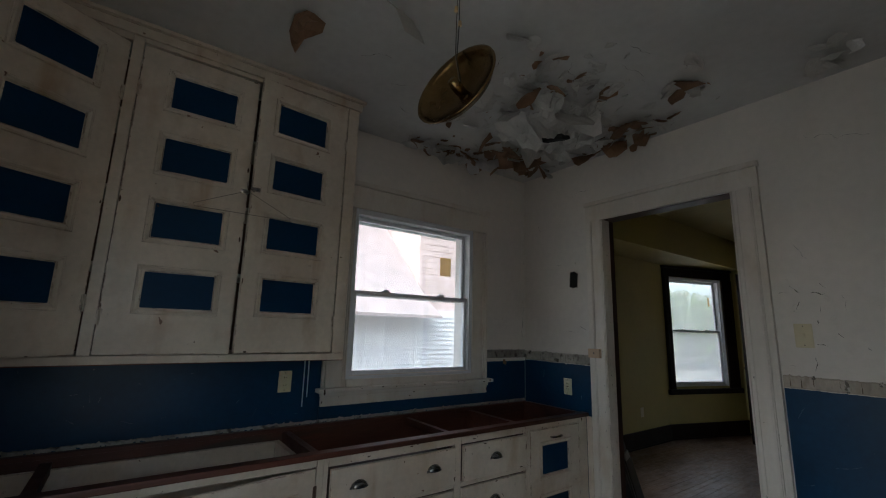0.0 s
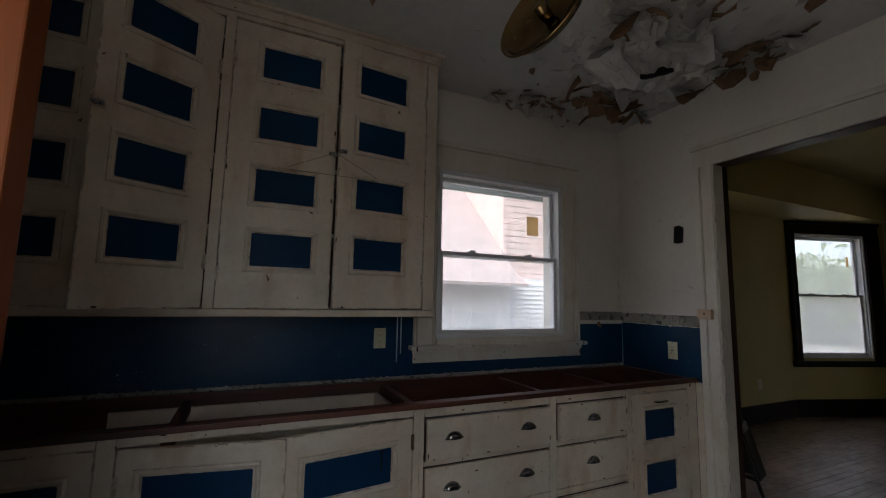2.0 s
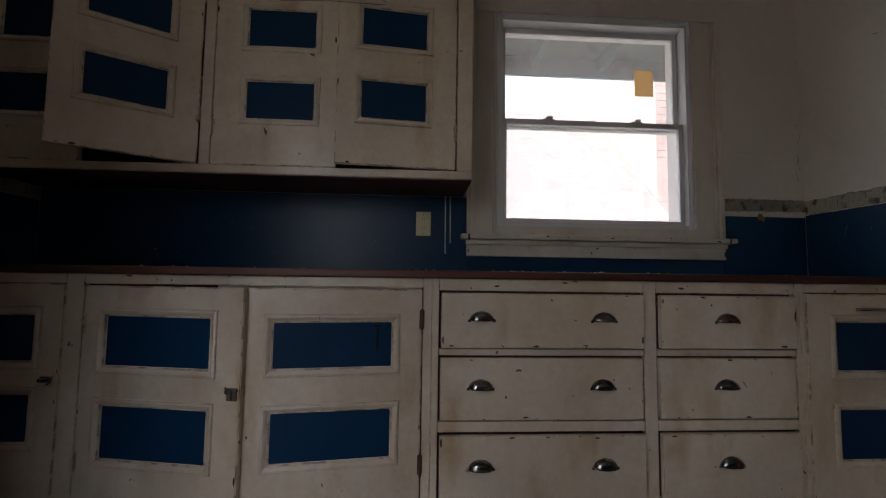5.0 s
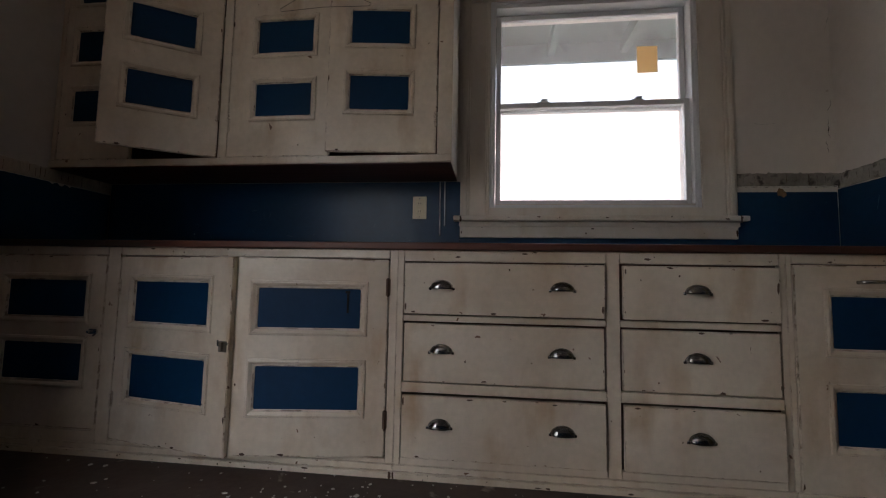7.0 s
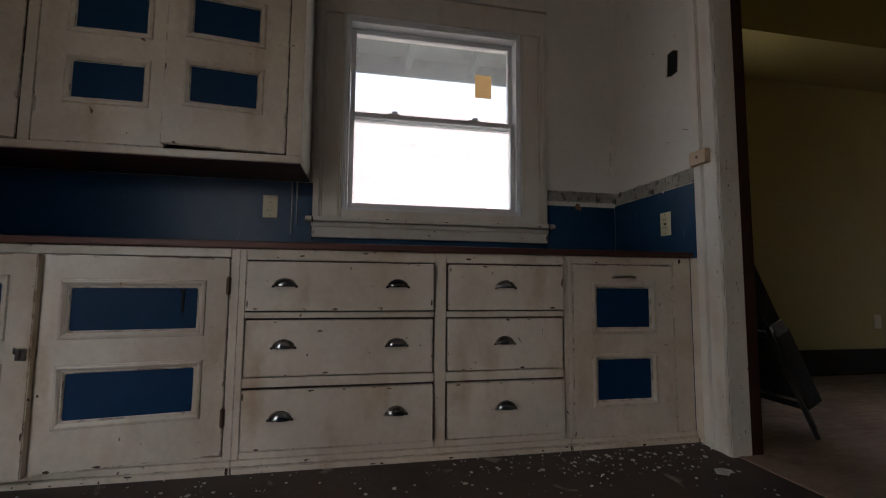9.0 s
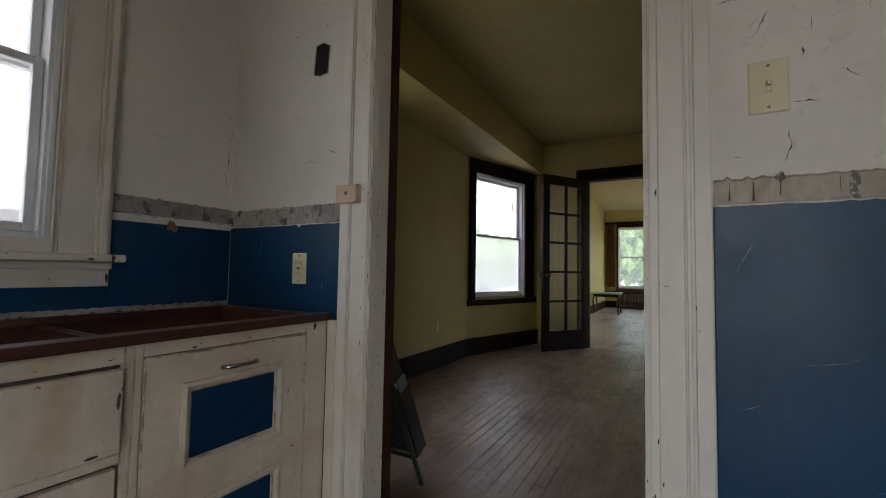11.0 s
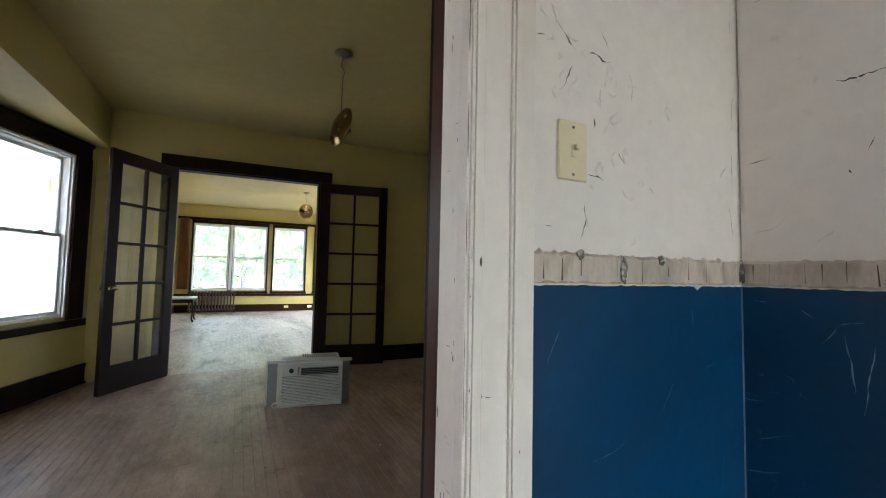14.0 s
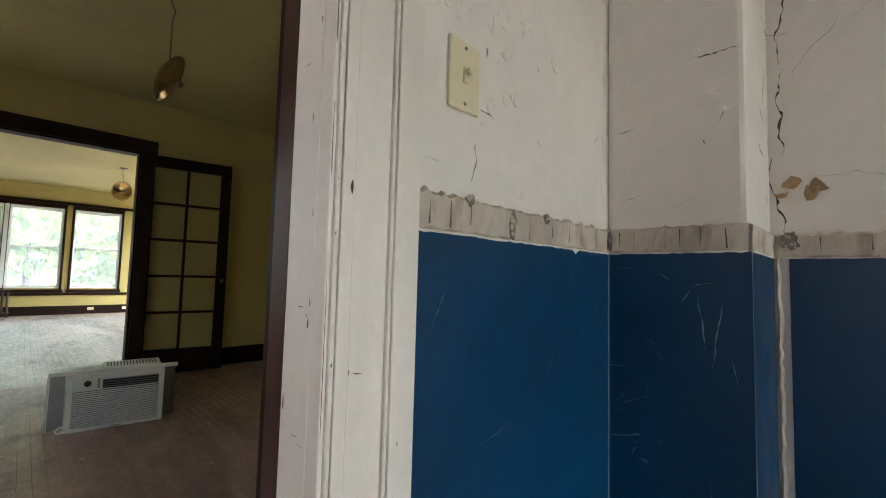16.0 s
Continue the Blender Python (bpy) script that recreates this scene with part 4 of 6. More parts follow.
UY = -0.34
def upper_cabinet():
    x0, x1, zb, zt = KW + 0.004, -1.762, 1.232, 2.70
    c = thing("wall_cabinet", pose(0, 0, 0), "tall cream wall cabinet with navy panelled doors, one swung open", "cabinet")
    part("face_frame", boxes((x0, -3.69, UY, UY + 0.022, zb + 0.034, zt), (-2.848, -2.806, UY, UY + 0.022, zb + 0.034, zt), (-1.826, x1, UY, UY + 0.022, zb + 0.034, zt), (-3.6895, -2.8485, UY, UY + 0.022, 2.625, zt), (-2.8055, -1.8265, UY, UY + 0.022, 2.635, zt)), CREAM, c, bevel=0.0015)
    part("bottom_board", boxes((x0, x1, UY - 0.008, -0.006, zb, zb + 0.0335)), CREAM, c, bevel=0.004)
    part("underside", boxes((x0 + 0.002, x1 - 0.002, UY, -0.007, zb - 0.004, zb - 0.0005)), REDWOOD, c, "bare dark wood underside")
    part("side_panel", boxes((x1 - 0.02, x1 - 0.0005, UY + 0.0225, -0.001, zb + 0.034, zt)), WHITE_TRIM, c, bevel=0.001)
    part("back_panel", boxes((x0, x1 - 0.021, -0.012, -0.001, zb + 0.034, zt)), REDWOOD, c)
    for z in (1.62, 1.95, 2.3):
        part("shelf", boxes((x0 + 0.001, x1 - 0.022, UY + 0.03, -0.0125, z, z + 0.018)), CREAM, c, bevel=0.002)
    bm = boxes((x0, x1 + 0.012, UY - 0.012, UY - 0.0006, 2.655, 2.7), (x1 + 0.0006, x1 + 0.012, UY - 0.0004, -0.001, 2.655, 2.7), (x0, x1 + 0.03, UY - 0.03, UY - 0.0006, 2.7005, 2.7195), (x1 + 0.0006, x1 + 0.03, UY - 0.0004, -0.001, 2.7005, 2.7195))
    part("cornice", bm, CREAM, c, bevel=0.003)
    H = 1.345
    rows = [1.459 + 0.302 * k - 1.268 for k in range(4)]
    def pn(a, b):
        return [(a, b, z, z + 0.153) for z in rows]
    panel_door("door", c, 0.39, H, pn(0.07, 0.32), pose(-3.688, UY - 0.001, 1.268))
    d = panel_door("door", c, 0.445, H, pn(0.09, 0.335), pose(-2.852, UY - 0.002, 1.268, 0, 0, DOOR_B) @ pose(-0.445, 0, 0), label="navy panelled cabinet door swung open")
    hinge_on(d, 0.441, 0.2), hinge_on(d, 0.441, 1.1), latch_on(d, 0.02, 0.75, -1)
    d = panel_door("door", c, 0.488, H + 0.01, pn(0.128, 0.394), pose(-2.803, UY - 0.002, 1.268))
    hinge_on(d, 0.004, 0.15), hinge_on(d, 0.004, 1.15), latch_on(d, 0.465, 0.77)
    d = panel_door("door", c, 0.482, H + 0.02, pn(0.098, 0.357), pose(-1.83, UY - 0.002, 1.272, 0, 0, 6.5) @ pose(-0.482, 0, 0), label="navy panelled cabinet door slightly ajar")
    hinge_on(d, 0.478, 0.15), hinge_on(d, 0.478, 1.15), latch_on(d, 0.022, 0.77, -1)
DOOR_B = 32
upper_cabinet()

# ---- floors of the dining and living room, ground, outside ----
struct("floor_dining", boxes((0.0705, FX + 0.06, DS - 0.15, 0.9, -0.12, -0.012)), PLANKFAR, "subfloor under the oak strips", "floor")

# ---- kitchen wall fittings ----
def wall_plate(name, m, label, kind):
    """Cover plate; local -y out of the wall, origin at its centre."""
    p = thing(name, m, label, name.replace("_", " "))
    part("cover_plate", boxes((-0.036, 0.036, -0.006, -0.0004, -0.058, 0.058)), IVORY, p, bevel=0.0022)
    if kind == "switch":
        part("toggle", boxes((-0.006, 0.006, -0.009, -0.0062, -0.013, 0.013), (-0.004, 0.004, -0.019, -0.0092, 0.0, 0.010)), IVORY, p, bevel=0.001)
    else:
        for z in (-0.02, 0.02):
            part("socket", boxes((-0.015, 0.015, -0.0085, -0.0062, z - 0.014, z + 0.014)), IVORY, p, bevel=0.004)
            part("slot", boxes((-0.007, -0.005, -0.0092, -0.0086, z - 0.003, z + 0.006), (0.005, 0.007, -0.0092, -0.0086, z - 0.003, z + 0.006)), HOLE, p)
        if kind == "gfci":
            part("test_button", boxes((-0.007, 0.007, -0.0095, -0.0062, -0.004, 0.0)), BLACK, p)
            part("reset_button", boxes((-0.007, 0.007, -0.0095, -0.0062, 0.001, 0.005)), mat("red_button", (0.25, 0.03, 0.02)), p)
    for z in ((-0.046, 0.046) if kind == "switch" else (0.0465, -0.0465)):
        bm = bmesh.new()
        lathe(bm, [(0.0005, 0), (0.0032, 0), (0.003, 0.0012), (0.0005, 0.0016)], 8, pose(0, -0.006, z, 90, 0, 0))
        part("screw", bm, STEEL, p)
    return p
wall_plate("light_switch", pose(-0.0005, -1.852, 1.422, 0, 0, -90), "ivory toggle light switch on cracked white plaster", "switch")
wall_plate("power_outlet", pose(-0.0062, -0.434, 1.010, 0, 0, -90), "ivory outlet with safety buttons on the blue wainscot", "gfci")
wall_plate("power_outlet", pose(-1.953, -0.0052, 1.092), "ivory double outlet on the blue backsplash", "outlet")

bm = bmesh.new()
rnd = random.Random(3)
ring = [(0.0, -0.475 + rnd.uniform(-0.004, 0.004), 1.862), (0, -0.515, 1.866), (0, -0.548, 1.846), (0, -0.545, 1.80), (0, -0.540, 1.742), (0, -0.50, 1.738), (0, -0.468, 1.748), (0, -0.472, 1.80)]
a = [bm.verts.new((-0.0009, y, z)) for _, y, z in ring]
bm.faces.new(a)
tagged(part("box_hole", bm, HOLE), "ragged dark hole where an outlet box was removed", "wall hole")
bm = bmesh.new()
for p, q in zip(ring, ring[1:] + ring[:1]):
    sweep(bm, [(-0.001, p[1], p[2]), (-0.001, q[1], q[2])], 0.0022, 5)
tagged(part("hole_rim", bm, RAW), "crumbled plaster rim of the wall hole", "wall hole")

t_ = thing("phone_jack", pose(-0.026, -0.696, 1.266, 0, 0, -90), "small beige surface-mounted phone jack on the door casing", "phone jack")
part("jack_body", boxes((-0.045, 0.045, -0.03, -0.001, -0.031, 0.031)), mat("beige_plastic", (0.62, 0.45, 0.30), 0.45, var=0.08), t_, bevel=0.004)
bm = bmesh.new()
lathe(bm, [(0.0005, 0), (0.007, 0), (0.006, 0.002), (0.0005, 0.0022)], 10, pose(0, -0.03, 0.002, 90, 0, 0))
part("screw", bm, STEEL, t_)
for dx in (0.0, 0.024):
    bm = bmesh.new()
    sweep(bm, [(-1.849 + dx, -0.010, 1.231), (-1.848 + dx, -0.011, 1.1), (-1.847 + dx, -0.010, 0.95 if dx == 0 else 1.0)], 0.0035, 6)
    tagged(part("wall_cable", bm, VINYL, smooth=True), "thin white cable hanging on the backsplash", "cable", "backsplash cables")

# wire coat hanger on the cupboard latch
bm = bmesh.new()
hx, hy, hz = -2.33, -0.425, 2.02
sweep(bm, [(hx + 0.012, hy, hz + 0.03), (hx + 0.02, hy, hz + 0.045), (hx + 0.006, hy, hz + 0.055), (hx - 0.008, hy, hz + 0.04), (hx, hy, hz), (hx + 0.21, hy + 0.015, hz - 0.095), (hx + 0.205, hy + 0.015, hz - 0.108), (hx, hy, hz - 0.112), (hx - 0.205, hy + 0.02, hz - 0.108), (hx - 0.21, hy + 0.02, hz - 0.095), (hx, hy - 0.001, hz)], 0.0014, 5)
tagged(part("coat_hanger", bm, STEEL, smooth=True), "thin wire coat hanger hung on the cupboard latch", "coat hanger")

# ---- brass ceiling pan hanging by its wires ----
l_ = thing("ceiling_lamp", pose(-1.82, -1.36, KH), "brass ceiling lamp pan dangling loose on bare wires", "lamp")
PAN = Matrix.Translation((-0.025, -0.02, -0.425)) @ Vector((0.931, 0.208, -0.300)).to_track_quat("Z", "Y").to_matrix().to_4x4()
bm = bmesh.new()
lathe(bm, [(0.004, 0.055), (0.05, 0.053), (0.075, 0.046), (0.11, 0.044), (0.125, 0.034), (0.15, 0.030), (0.165, 0.012), (0.178, 0.002), (0.178, -0.004), (0.172, -0.004), (0.160, 0.008), (0.145, 0.025), (0.122, 0.029), (0.107, 0.039), (0.072, 0.041), (0.048, 0.048), (0.004, 0.050)], 40, PAN)
part("pan", bm, BRASS, l_, "ridged round brass pan", smooth=True)
bm = bmesh.new()
lathe(bm, [(0.002, 0.045), (0.02, 0.044), (0.022, 0.02), (0.018, -0.02), (0.002, -0.022)], 14, PAN)
part("lamp_socket", bm, BRASS, l_, smooth=True)
for k, dx in enumerate((-0.008, 0.008)):
    bm = bmesh.new()
    sweep(bm, [(dx * 0.5, 0, 0), (dx, 0.004 * k, -0.15), (dx * 0.4 - 0.006, 0, -0.30), PAN @ Vector((0.0, 0.02 * (k - 0.5), 0.046))], 0.0018, 5)
    part("wire", bm, BLACK if k else STEEL, l_)
    bm = bmesh.new()
    lathe(bm, [(0.001, 0), (0.008, 0.002), (0.006, 0.022), (0.001, 0.024)], 8, pose(dx * 1.4, 0.004 * k, -0.10 - 0.05 * k))
    part("wire_nut", bm, STICKER, l_, "yellow wire nut")

# ---- peeling ceiling ----
def flake_mesh(rnd, size, curl, thick=0.0015):
    """Torn, curled scrap of paint; hangs from y = 0, local -z down when fully curled."""
    n, k = 7, 5
    ang = [2 * math.pi * i / 9 + rnd.uniform(-0.25, 0.25) for i in range(9)]
    rad = [rnd.uniform(0.55, 1.0) for _ in ang]
    bm = bmesh.new()
    mid = bm.verts.new((0, size * 0.5, 0))
    rings = []
    for f in (0.4, 0.75, 1.0):
        rings.append([bm.verts.new((math.cos(a) * r * size * 0.5 * f, size * 0.5 + math.sin(a) * r * size * 0.5 * f, 0)) for a, r in zip(ang, rad)])
    for i in range(9):
        j = (i + 1) % 9
        bm.faces.new((mid, rings[0][i], rings[0][j]))
        for p, q in zip(rings, rings[1:]):
            bm.faces.new((p[i], q[i], q[j], p[j]))
    R = size / max(curl, 0.05)
    for v in bm.verts:
        a = v.co.y / R
        v.co.y, v.co.z = R * math.sin(a), -R * (1 - math.cos(a)) + rnd.uniform(-0.004, 0.004) * size * 8
    bmesh.ops.recalc_face_normals(bm, faces=bm.faces)
    bmesh.ops.solidify(bm, geom=list(bm.faces), thickness=thick)
    return bm

def peeling():
    rnd = random.Random(11)
    small = bmesh.new()
    centres = [(-0.72, -0.85, 0.42, 0.42, 150, 0.06), (-0.45, -0.32, 0.40, 0.14, 80, 0.5), (-0.95, -0.12, 0.30, 0.08, 70, 0.45), (-0.2, -1.05, 0.12, 0.3, 60, 0.4), (-1.05, -1.15, 0.35, 0.28, 60, 0.1), (-0.21, -2.15, 0.12, 0.10, 14, 0.1), (-0.45, -1.62, 0.10, 0.06, 16, 0.3)]
    for cx, cy, sx, sy, n, brown in centres:
        for _ in range(n):
            x, y = rnd.gauss(cx, sx * 0.55), rnd.gauss(cy, sy * 0.6)
            if x > -0.03 or y > -0.03:
                continue
            s = rnd.choice((rnd.uniform(0.02, 0.05), rnd.uniform(0.04, 0.10), rnd.uniform(0.09, 0.19)))
            bm = flake_mesh(rnd, s, rnd.uniform(0.3, 1.5))
            m = pose(x, y, KH - rnd.uniform(0.001, 0.012), rnd.uniform(-12, 12), rnd.uniform(-12, 12), rnd.uniform(0, 360))
            mi = 1 if rnd.random() < brown else 0
            vs = [small.verts.new(m @ v.co) for v in bm.verts]
            bm.verts.index_update()
            for f in bm.faces:
                nf = small.faces.new([vs[v.index] for v in f.verts])
                nf.material_index = mi
            bm.free()
    tagged(part("peeling_paint", small, [FLAKE, PAPERB]), "curled scraps of peeling paint over the kitchen ceiling", "peeling paint", kind="stuff")
    big = [(-2.16, -0.90, 0.20, 60, PAPERB), (-2.0, -1.10, 0.22, 200, FLAKE), (-0.83, -0.52, 0.17, 60, PAPERB), (-0.42, -0.36, 0.24, 150, PAPERB), (-0.26, -0.34, 0.17, 200, PAPERB), (-0.10, -0.70, 0.16, 120, PAPERB), (-0.12, -1.02, 0.19, 100, PAPERB), (-0.30, -1.22, 0.17, 80, PAPERB), (-0.14, -1.15, 0.14, 140, PAPERB), (-0.95, -0.75, 0.24, 250, FLAKE), (-0.7, -0.98, 0.26, 150, FLAKE), (-0.55, -0.72, 0.22, 20, FLAKE), (-0.75, -1.2, 0.2, 310, FLAKE), (-0.42, -0.6, 0.2, 220, FLAKE), (-1.05, -1.1, 0.16, 90, PAPERB), (-0.62, -0.48, 0.18, 330, PAPERB), (-0.45, -1.02, 0.16, 45, FLAKE)]
    for x, y, s, a, mt in big:
        s *= 1.3
        lab = "large torn scrap of brown backing hanging from the ceiling" if mt is PAPERB else "large curled scrap of white paint hanging from the ceiling"
        o = part("ceiling_scrap", flake_mesh(rnd, s, rnd.uniform(0.8, 1.7)), mt, m=pose(x, y, KH - 0.003, rnd.uniform(-18, -6), rnd.uniform(-8, 8), a))
        tagged(o, lab, "peeling paint", "hanging ceiling scraps")
    # crumbling bulge of plaster under the leak
    bm = bmesh.new()
    N = 22
    grid = [[None] * (N + 1) for _ in range(N + 1)]
    for i in range(N + 1):
        for j in range(N + 1):
            u, v = i / N * 2 - 1, j / N * 2 - 1
            r = math.hypot(u, v)
            d = max(0, 1 - r * r)
            z = KH + 0.004 - 0.10 * d - 0.05 * d * noise.noise(Vector((u * 4, v * 4, 1))) - 0.02 * max(0, d - 0.05) * noise.noise(Vector((u * 9, v * 9, 5)))
            grid[i][j] = bm.verts.new((-0.62 + 0.42 * u + 0.03 * noise.noise(Vector((u * 3, v * 3, 9))), -0.84 + 0.34 * v, z))
    for i in range(N):
        for j in range(N):
            if math.hypot((i + 0.5) / N * 2 - 1, (j + 0.5) / N * 2 - 1) < 0.98:
                bm.faces.new((grid[i][j], grid[i + 1][j], grid[i + 1][j + 1], grid[i][j + 1]))
    tagged(part("ceiling_bulge", bm, FLAKE), "sagging crumbled plaster patch on the kitchen ceiling", "peeling paint")
    bm = bmesh.new()
    edge = [(0.085, 0.0), (0.05, 0.022), (0.0, 0.018), (-0.05, 0.03), (-0.09, 0.006), (-0.04, -0.016), (0.03, -0.022)]
    m = pose(-0.66, -0.90, KH - 0.104, 6, -8, -38)
    lo, hi = [bm.verts.new(m @ Vector((x, y, -0.012))) for x, y in edge], [bm.verts.new(m @ Vector((x, y, 0.05))) for x, y in edge]
    bm.faces.new(lo), bm.faces.new(hi[::-1])
    for k in range(len(edge)):
        bm.faces.new((lo[k], hi[k], hi[(k + 1) % len(edge)], lo[(k + 1) % len(edge)]))
    tagged(part("ceiling_gap", bm, HOLE), "black split in the sagging ceiling plaster", "hole")
peeling()

TAN = mat("tan_wallpaper_scrap", (0.42, 0.27, 0.14), 0.8, var=0.25, scale=14)
# ---- cracks and lifting paint on the walls ----
def crack(bm, origin, u, v, nrm, rnd, length, width, heading, wander=0.8):
    """Wandering dark split, slightly proud of the surface."""
    p, a = Vector((0, 0)), heading
    pts = [p.copy()]
    n = max(5, int(length / 0.009))
    for _ in range(n):
        a += rnd.uniform(-wander, wander)
        a = heading + (a - heading) * 0.65
        p = p + Vector((math.cos(a), math.sin(a))) * length / n
        pts.append(p.copy())
    L, R = [], []
    for i, q in enumerate(pts):
        d = (pts[min(i + 1, n)] - pts[max(i - 1, 0)]).normalized()
        w = 0.36 * width * (0.25 + math.sin(math.pi * i / n)) * rnd.choice((0.2, 0.5, 1.0, 1.3)) * 0.5
        for side, lst in ((1, L), (-1, R)):
            c = q + Vector((-d.y, d.x)) * w * side
            lst.append(bm.verts.new(origin + u * c.x + v * c.y + nrm * 0.0008))
    for i in range(n):
        bm.faces.new((L[i], L[i + 1], R[i + 1], R[i]))

def wall_damage():
    rnd = random.Random(21)
    Z = Vector((0, 0, 1))
    E = (Vector((0, -1, 0)), Vector((-1, 0, 0)))
    bm = bmesh.new()
    def east(y, z, L, w, deg, wander=0.8):
        crack(bm, Vector((0, y, z)), E[0], Z, E[1], rnd, L, w, radians(deg), wander)
    for y, z, L, w, deg in ((-1.817, 1.676, 0.067, 0.009, -46), (-1.9, 1.631, 0.058, 0.009, -2), (-1.854, 1.592, 0.062, 0.006, -99), (-1.925, 1.688, 0.05, 0.003, -59), (-2.012, 1.614, 0.068, 0.003, -98), (-1.931, 1.564, 0.037, 0.004, -85), (-1.912, 1.498, 0.025, 0.009, -106), (-1.981, 1.44, 0.034, 0.006, -80), (-1.896, 1.382, 0.041, 0.007, 0), (-1.887, 1.322, 0.07, 0.007, -94), (-1.758, 1.635, 0.044, 0.004, -4), (-2.074, 1.375, 0.017, 0.007, -65), (-2.351, 1.459, 0.042, 0.004, -100), (-1.773, 1.274, 0.034, 0.002, -15), (-1.85, 1.9, 0.12, 0.004, -75), (-0.35, 1.93, 0.04, 0.004, 20), (-0.60, 1.43, 0.05, 0.006, 190), (-0.42, 1.41, 0.12, 0.002, 12), (-1.95, 2.45, 0.3, 0.003, -20), (-0.5, 2.45, 0.2, 0.003, 10), (-0.15, 2.3, 0.12, 0.003, -60)):
        east(y, z, L, w, deg)
    for y in (-2.372,):
        for z in (1.28, 1.4, 1.55, 1.8):
            east(y, z, 0.09, 0.003, 90, 0.3)
    def north(y, x, z, L, w, deg):
        crack(bm, Vector((x, y, z)), Vector((1, 0, 0)), Z, Vector((0, -1 if y > -1 else 1, 0)), rnd, L, w, radians(deg))
    for x, z, L, w, deg in ((-0.02, 1.462, 0.056, 0.004, 178), (-0.194, 1.607, 0.091, 0.007, -174), (-0.211, 1.414, 0.018, 0.006, -128), (-0.032, 1.293, 0.072, 0.003, 176), (-0.152, 1.262, 0.046, 0.003, 169), (-0.243, 1.443, 0.033, 0.003, 97), (-0.1, 1.86, 0.06, 0.003, 20)):
        north(-2.40, x, z, L, w, deg)
    for z, L in ((1.23, 0.2), (1.42, 0.24), (1.66, 0.22), (1.9, 0.3), (2.25, 0.3)):
        north(-2.70, -0.315, z, L, 0.012, 90 + rnd.uniform(-6, 6))
    # split paint down the west face of the chimney breast
    for y, z, L, w, deg in ((-2.606, 1.764, 0.099, 0.010, -18), (-2.632, 1.638, 0.113, 0.012, -90), (-2.552, 1.524, 0.058, 0.012, -48), (-2.529, 1.427, 0.07, 0.010, -32), (-2.66, 1.5, 0.2, 0.014, -88), (-2.58, 1.9, 0.12, 0.010, -70), (-2.64, 1.35, 0.07, 0.008, -95), (-2.60, 1.31, 0.05, 0.006, -20)):
        crack(bm, Vector((-0.2905, y, z)), Vector((0, -1, 0)), Z, Vector((-1, 0, 0)), rnd, L, w, radians(deg), 0.6)
    for x, z, L, w, deg in ((-0.34, 1.62, 0.18, 0.0025, 130), (-0.33, 1.36, 0.35, 0.0015, 178), (-0.42, 1.72, 0.1, 0.0015, 150), (-0.34, 1.74, 0.12, 0.003, 10)):
        north(-2.70, x, z, L, w, deg)
    for x, z, L, w, deg in ((-0.03, 1.35, 0.07, 0.006, 95), (-0.028, 1.55, 0.06, 0.006, 85), (-0.03, 1.9, 0.3, 0.003, 90), (-0.35, 1.5, 0.12, 0.002, 5), (-0.02, 1.42, 0.1, 0.008, 90)):
        north(0.0, x, z, L, w, deg)
    for x, y, L, w, deg in ((-1.95, -0.75, 0.16, 0.008, -15), (-1.72, -0.62, 0.12, 0.005, -30), (-1.55, -0.45, 0.08, 0.005, 10), (-1.1, -1.35, 0.3, 0.006, 30), (-0.9, -1.5, 0.25, 0.005, 10), (-1.4, -1.2, 0.12, 0.005, 60), (-1.0, -1.6, 0.14, 0.006, -20), (-0.7, -1.7, 0.1, 0.005, 20), (-0.15, -1.4, 0.1, 0.005, 40)):
        crack(bm, Vector((x, y, KH)), Vector((1, 0, 0)), Vector((0, 1, 0)), Vector((0, 0, -1)), rnd, L, w, radians(deg))
    tagged(part("plaster_cracks", bm, mat("crack_shadow", (0.075, 0.06, 0.05), 0.95, var=0.3)), "dark splits in the old plaster of walls and ceiling", "crack", kind="stuff")
    bm = bmesh.new()
    def lift(m, s, c):
        f = flake_mesh(rnd, s, c, 0.001)
        f.verts.index_update()
        vs = [bm.verts.new(m @ v.co) for v in f.verts]
        for q in f.faces:
            bm.faces.new([vs[v.index] for v in q.verts])
        f.free()
    for _ in range(26):
        y, z = rnd.gauss(-1.92, 0.09), rnd.gauss(1.52, 0.16)
        if y < -1.77 and z > 1.25 and not (-1.9 < y < -1.8 and 1.35 < z < 1.49):
            lift(pose(-0.0015, y, z, 0, -90, 0) @ pose(0, 0, 0, 0, 0, rnd.uniform(0, 360)), rnd.uniform(0.015, 0.05), rnd.uniform(0.2, 0.7))
    for _ in range(16):
        lift(pose(-rnd.uniform(0.0, 0.28), -2.3985, rnd.uniform(1.25, 2.2), -90, 0, 0) @ pose(0, 0, 0, 0, 0, rnd.uniform(0, 360)), rnd.uniform(0.012, 0.035), 0.4)
    for y, z, sz, a in ((-1.80, 1.68, 0.07, 200), (-1.84, 1.64, 0.06, 250), (-1.93, 1.6, 0.08, 160), (-1.98, 1.55, 0.06, 300), (-1.94, 1.5, 0.07, 120), (-1.99, 1.43, 0.06, 200), (-1.95, 1.4, 0.07, 20), (-1.88, 1.3, 0.06, 170), (-2.0, 1.34, 0.05, 240), (-1.87, 1.55, 0.06, 330), (-2.03, 1.6, 0.05, 90), (-1.82, 1.58, 0.05, 140)):
        lift(pose(-0.002, y, z, 0, -90, 0) @ pose(0, 0, 0, 0, 0, a), sz, rnd.uniform(0.5, 0.9))
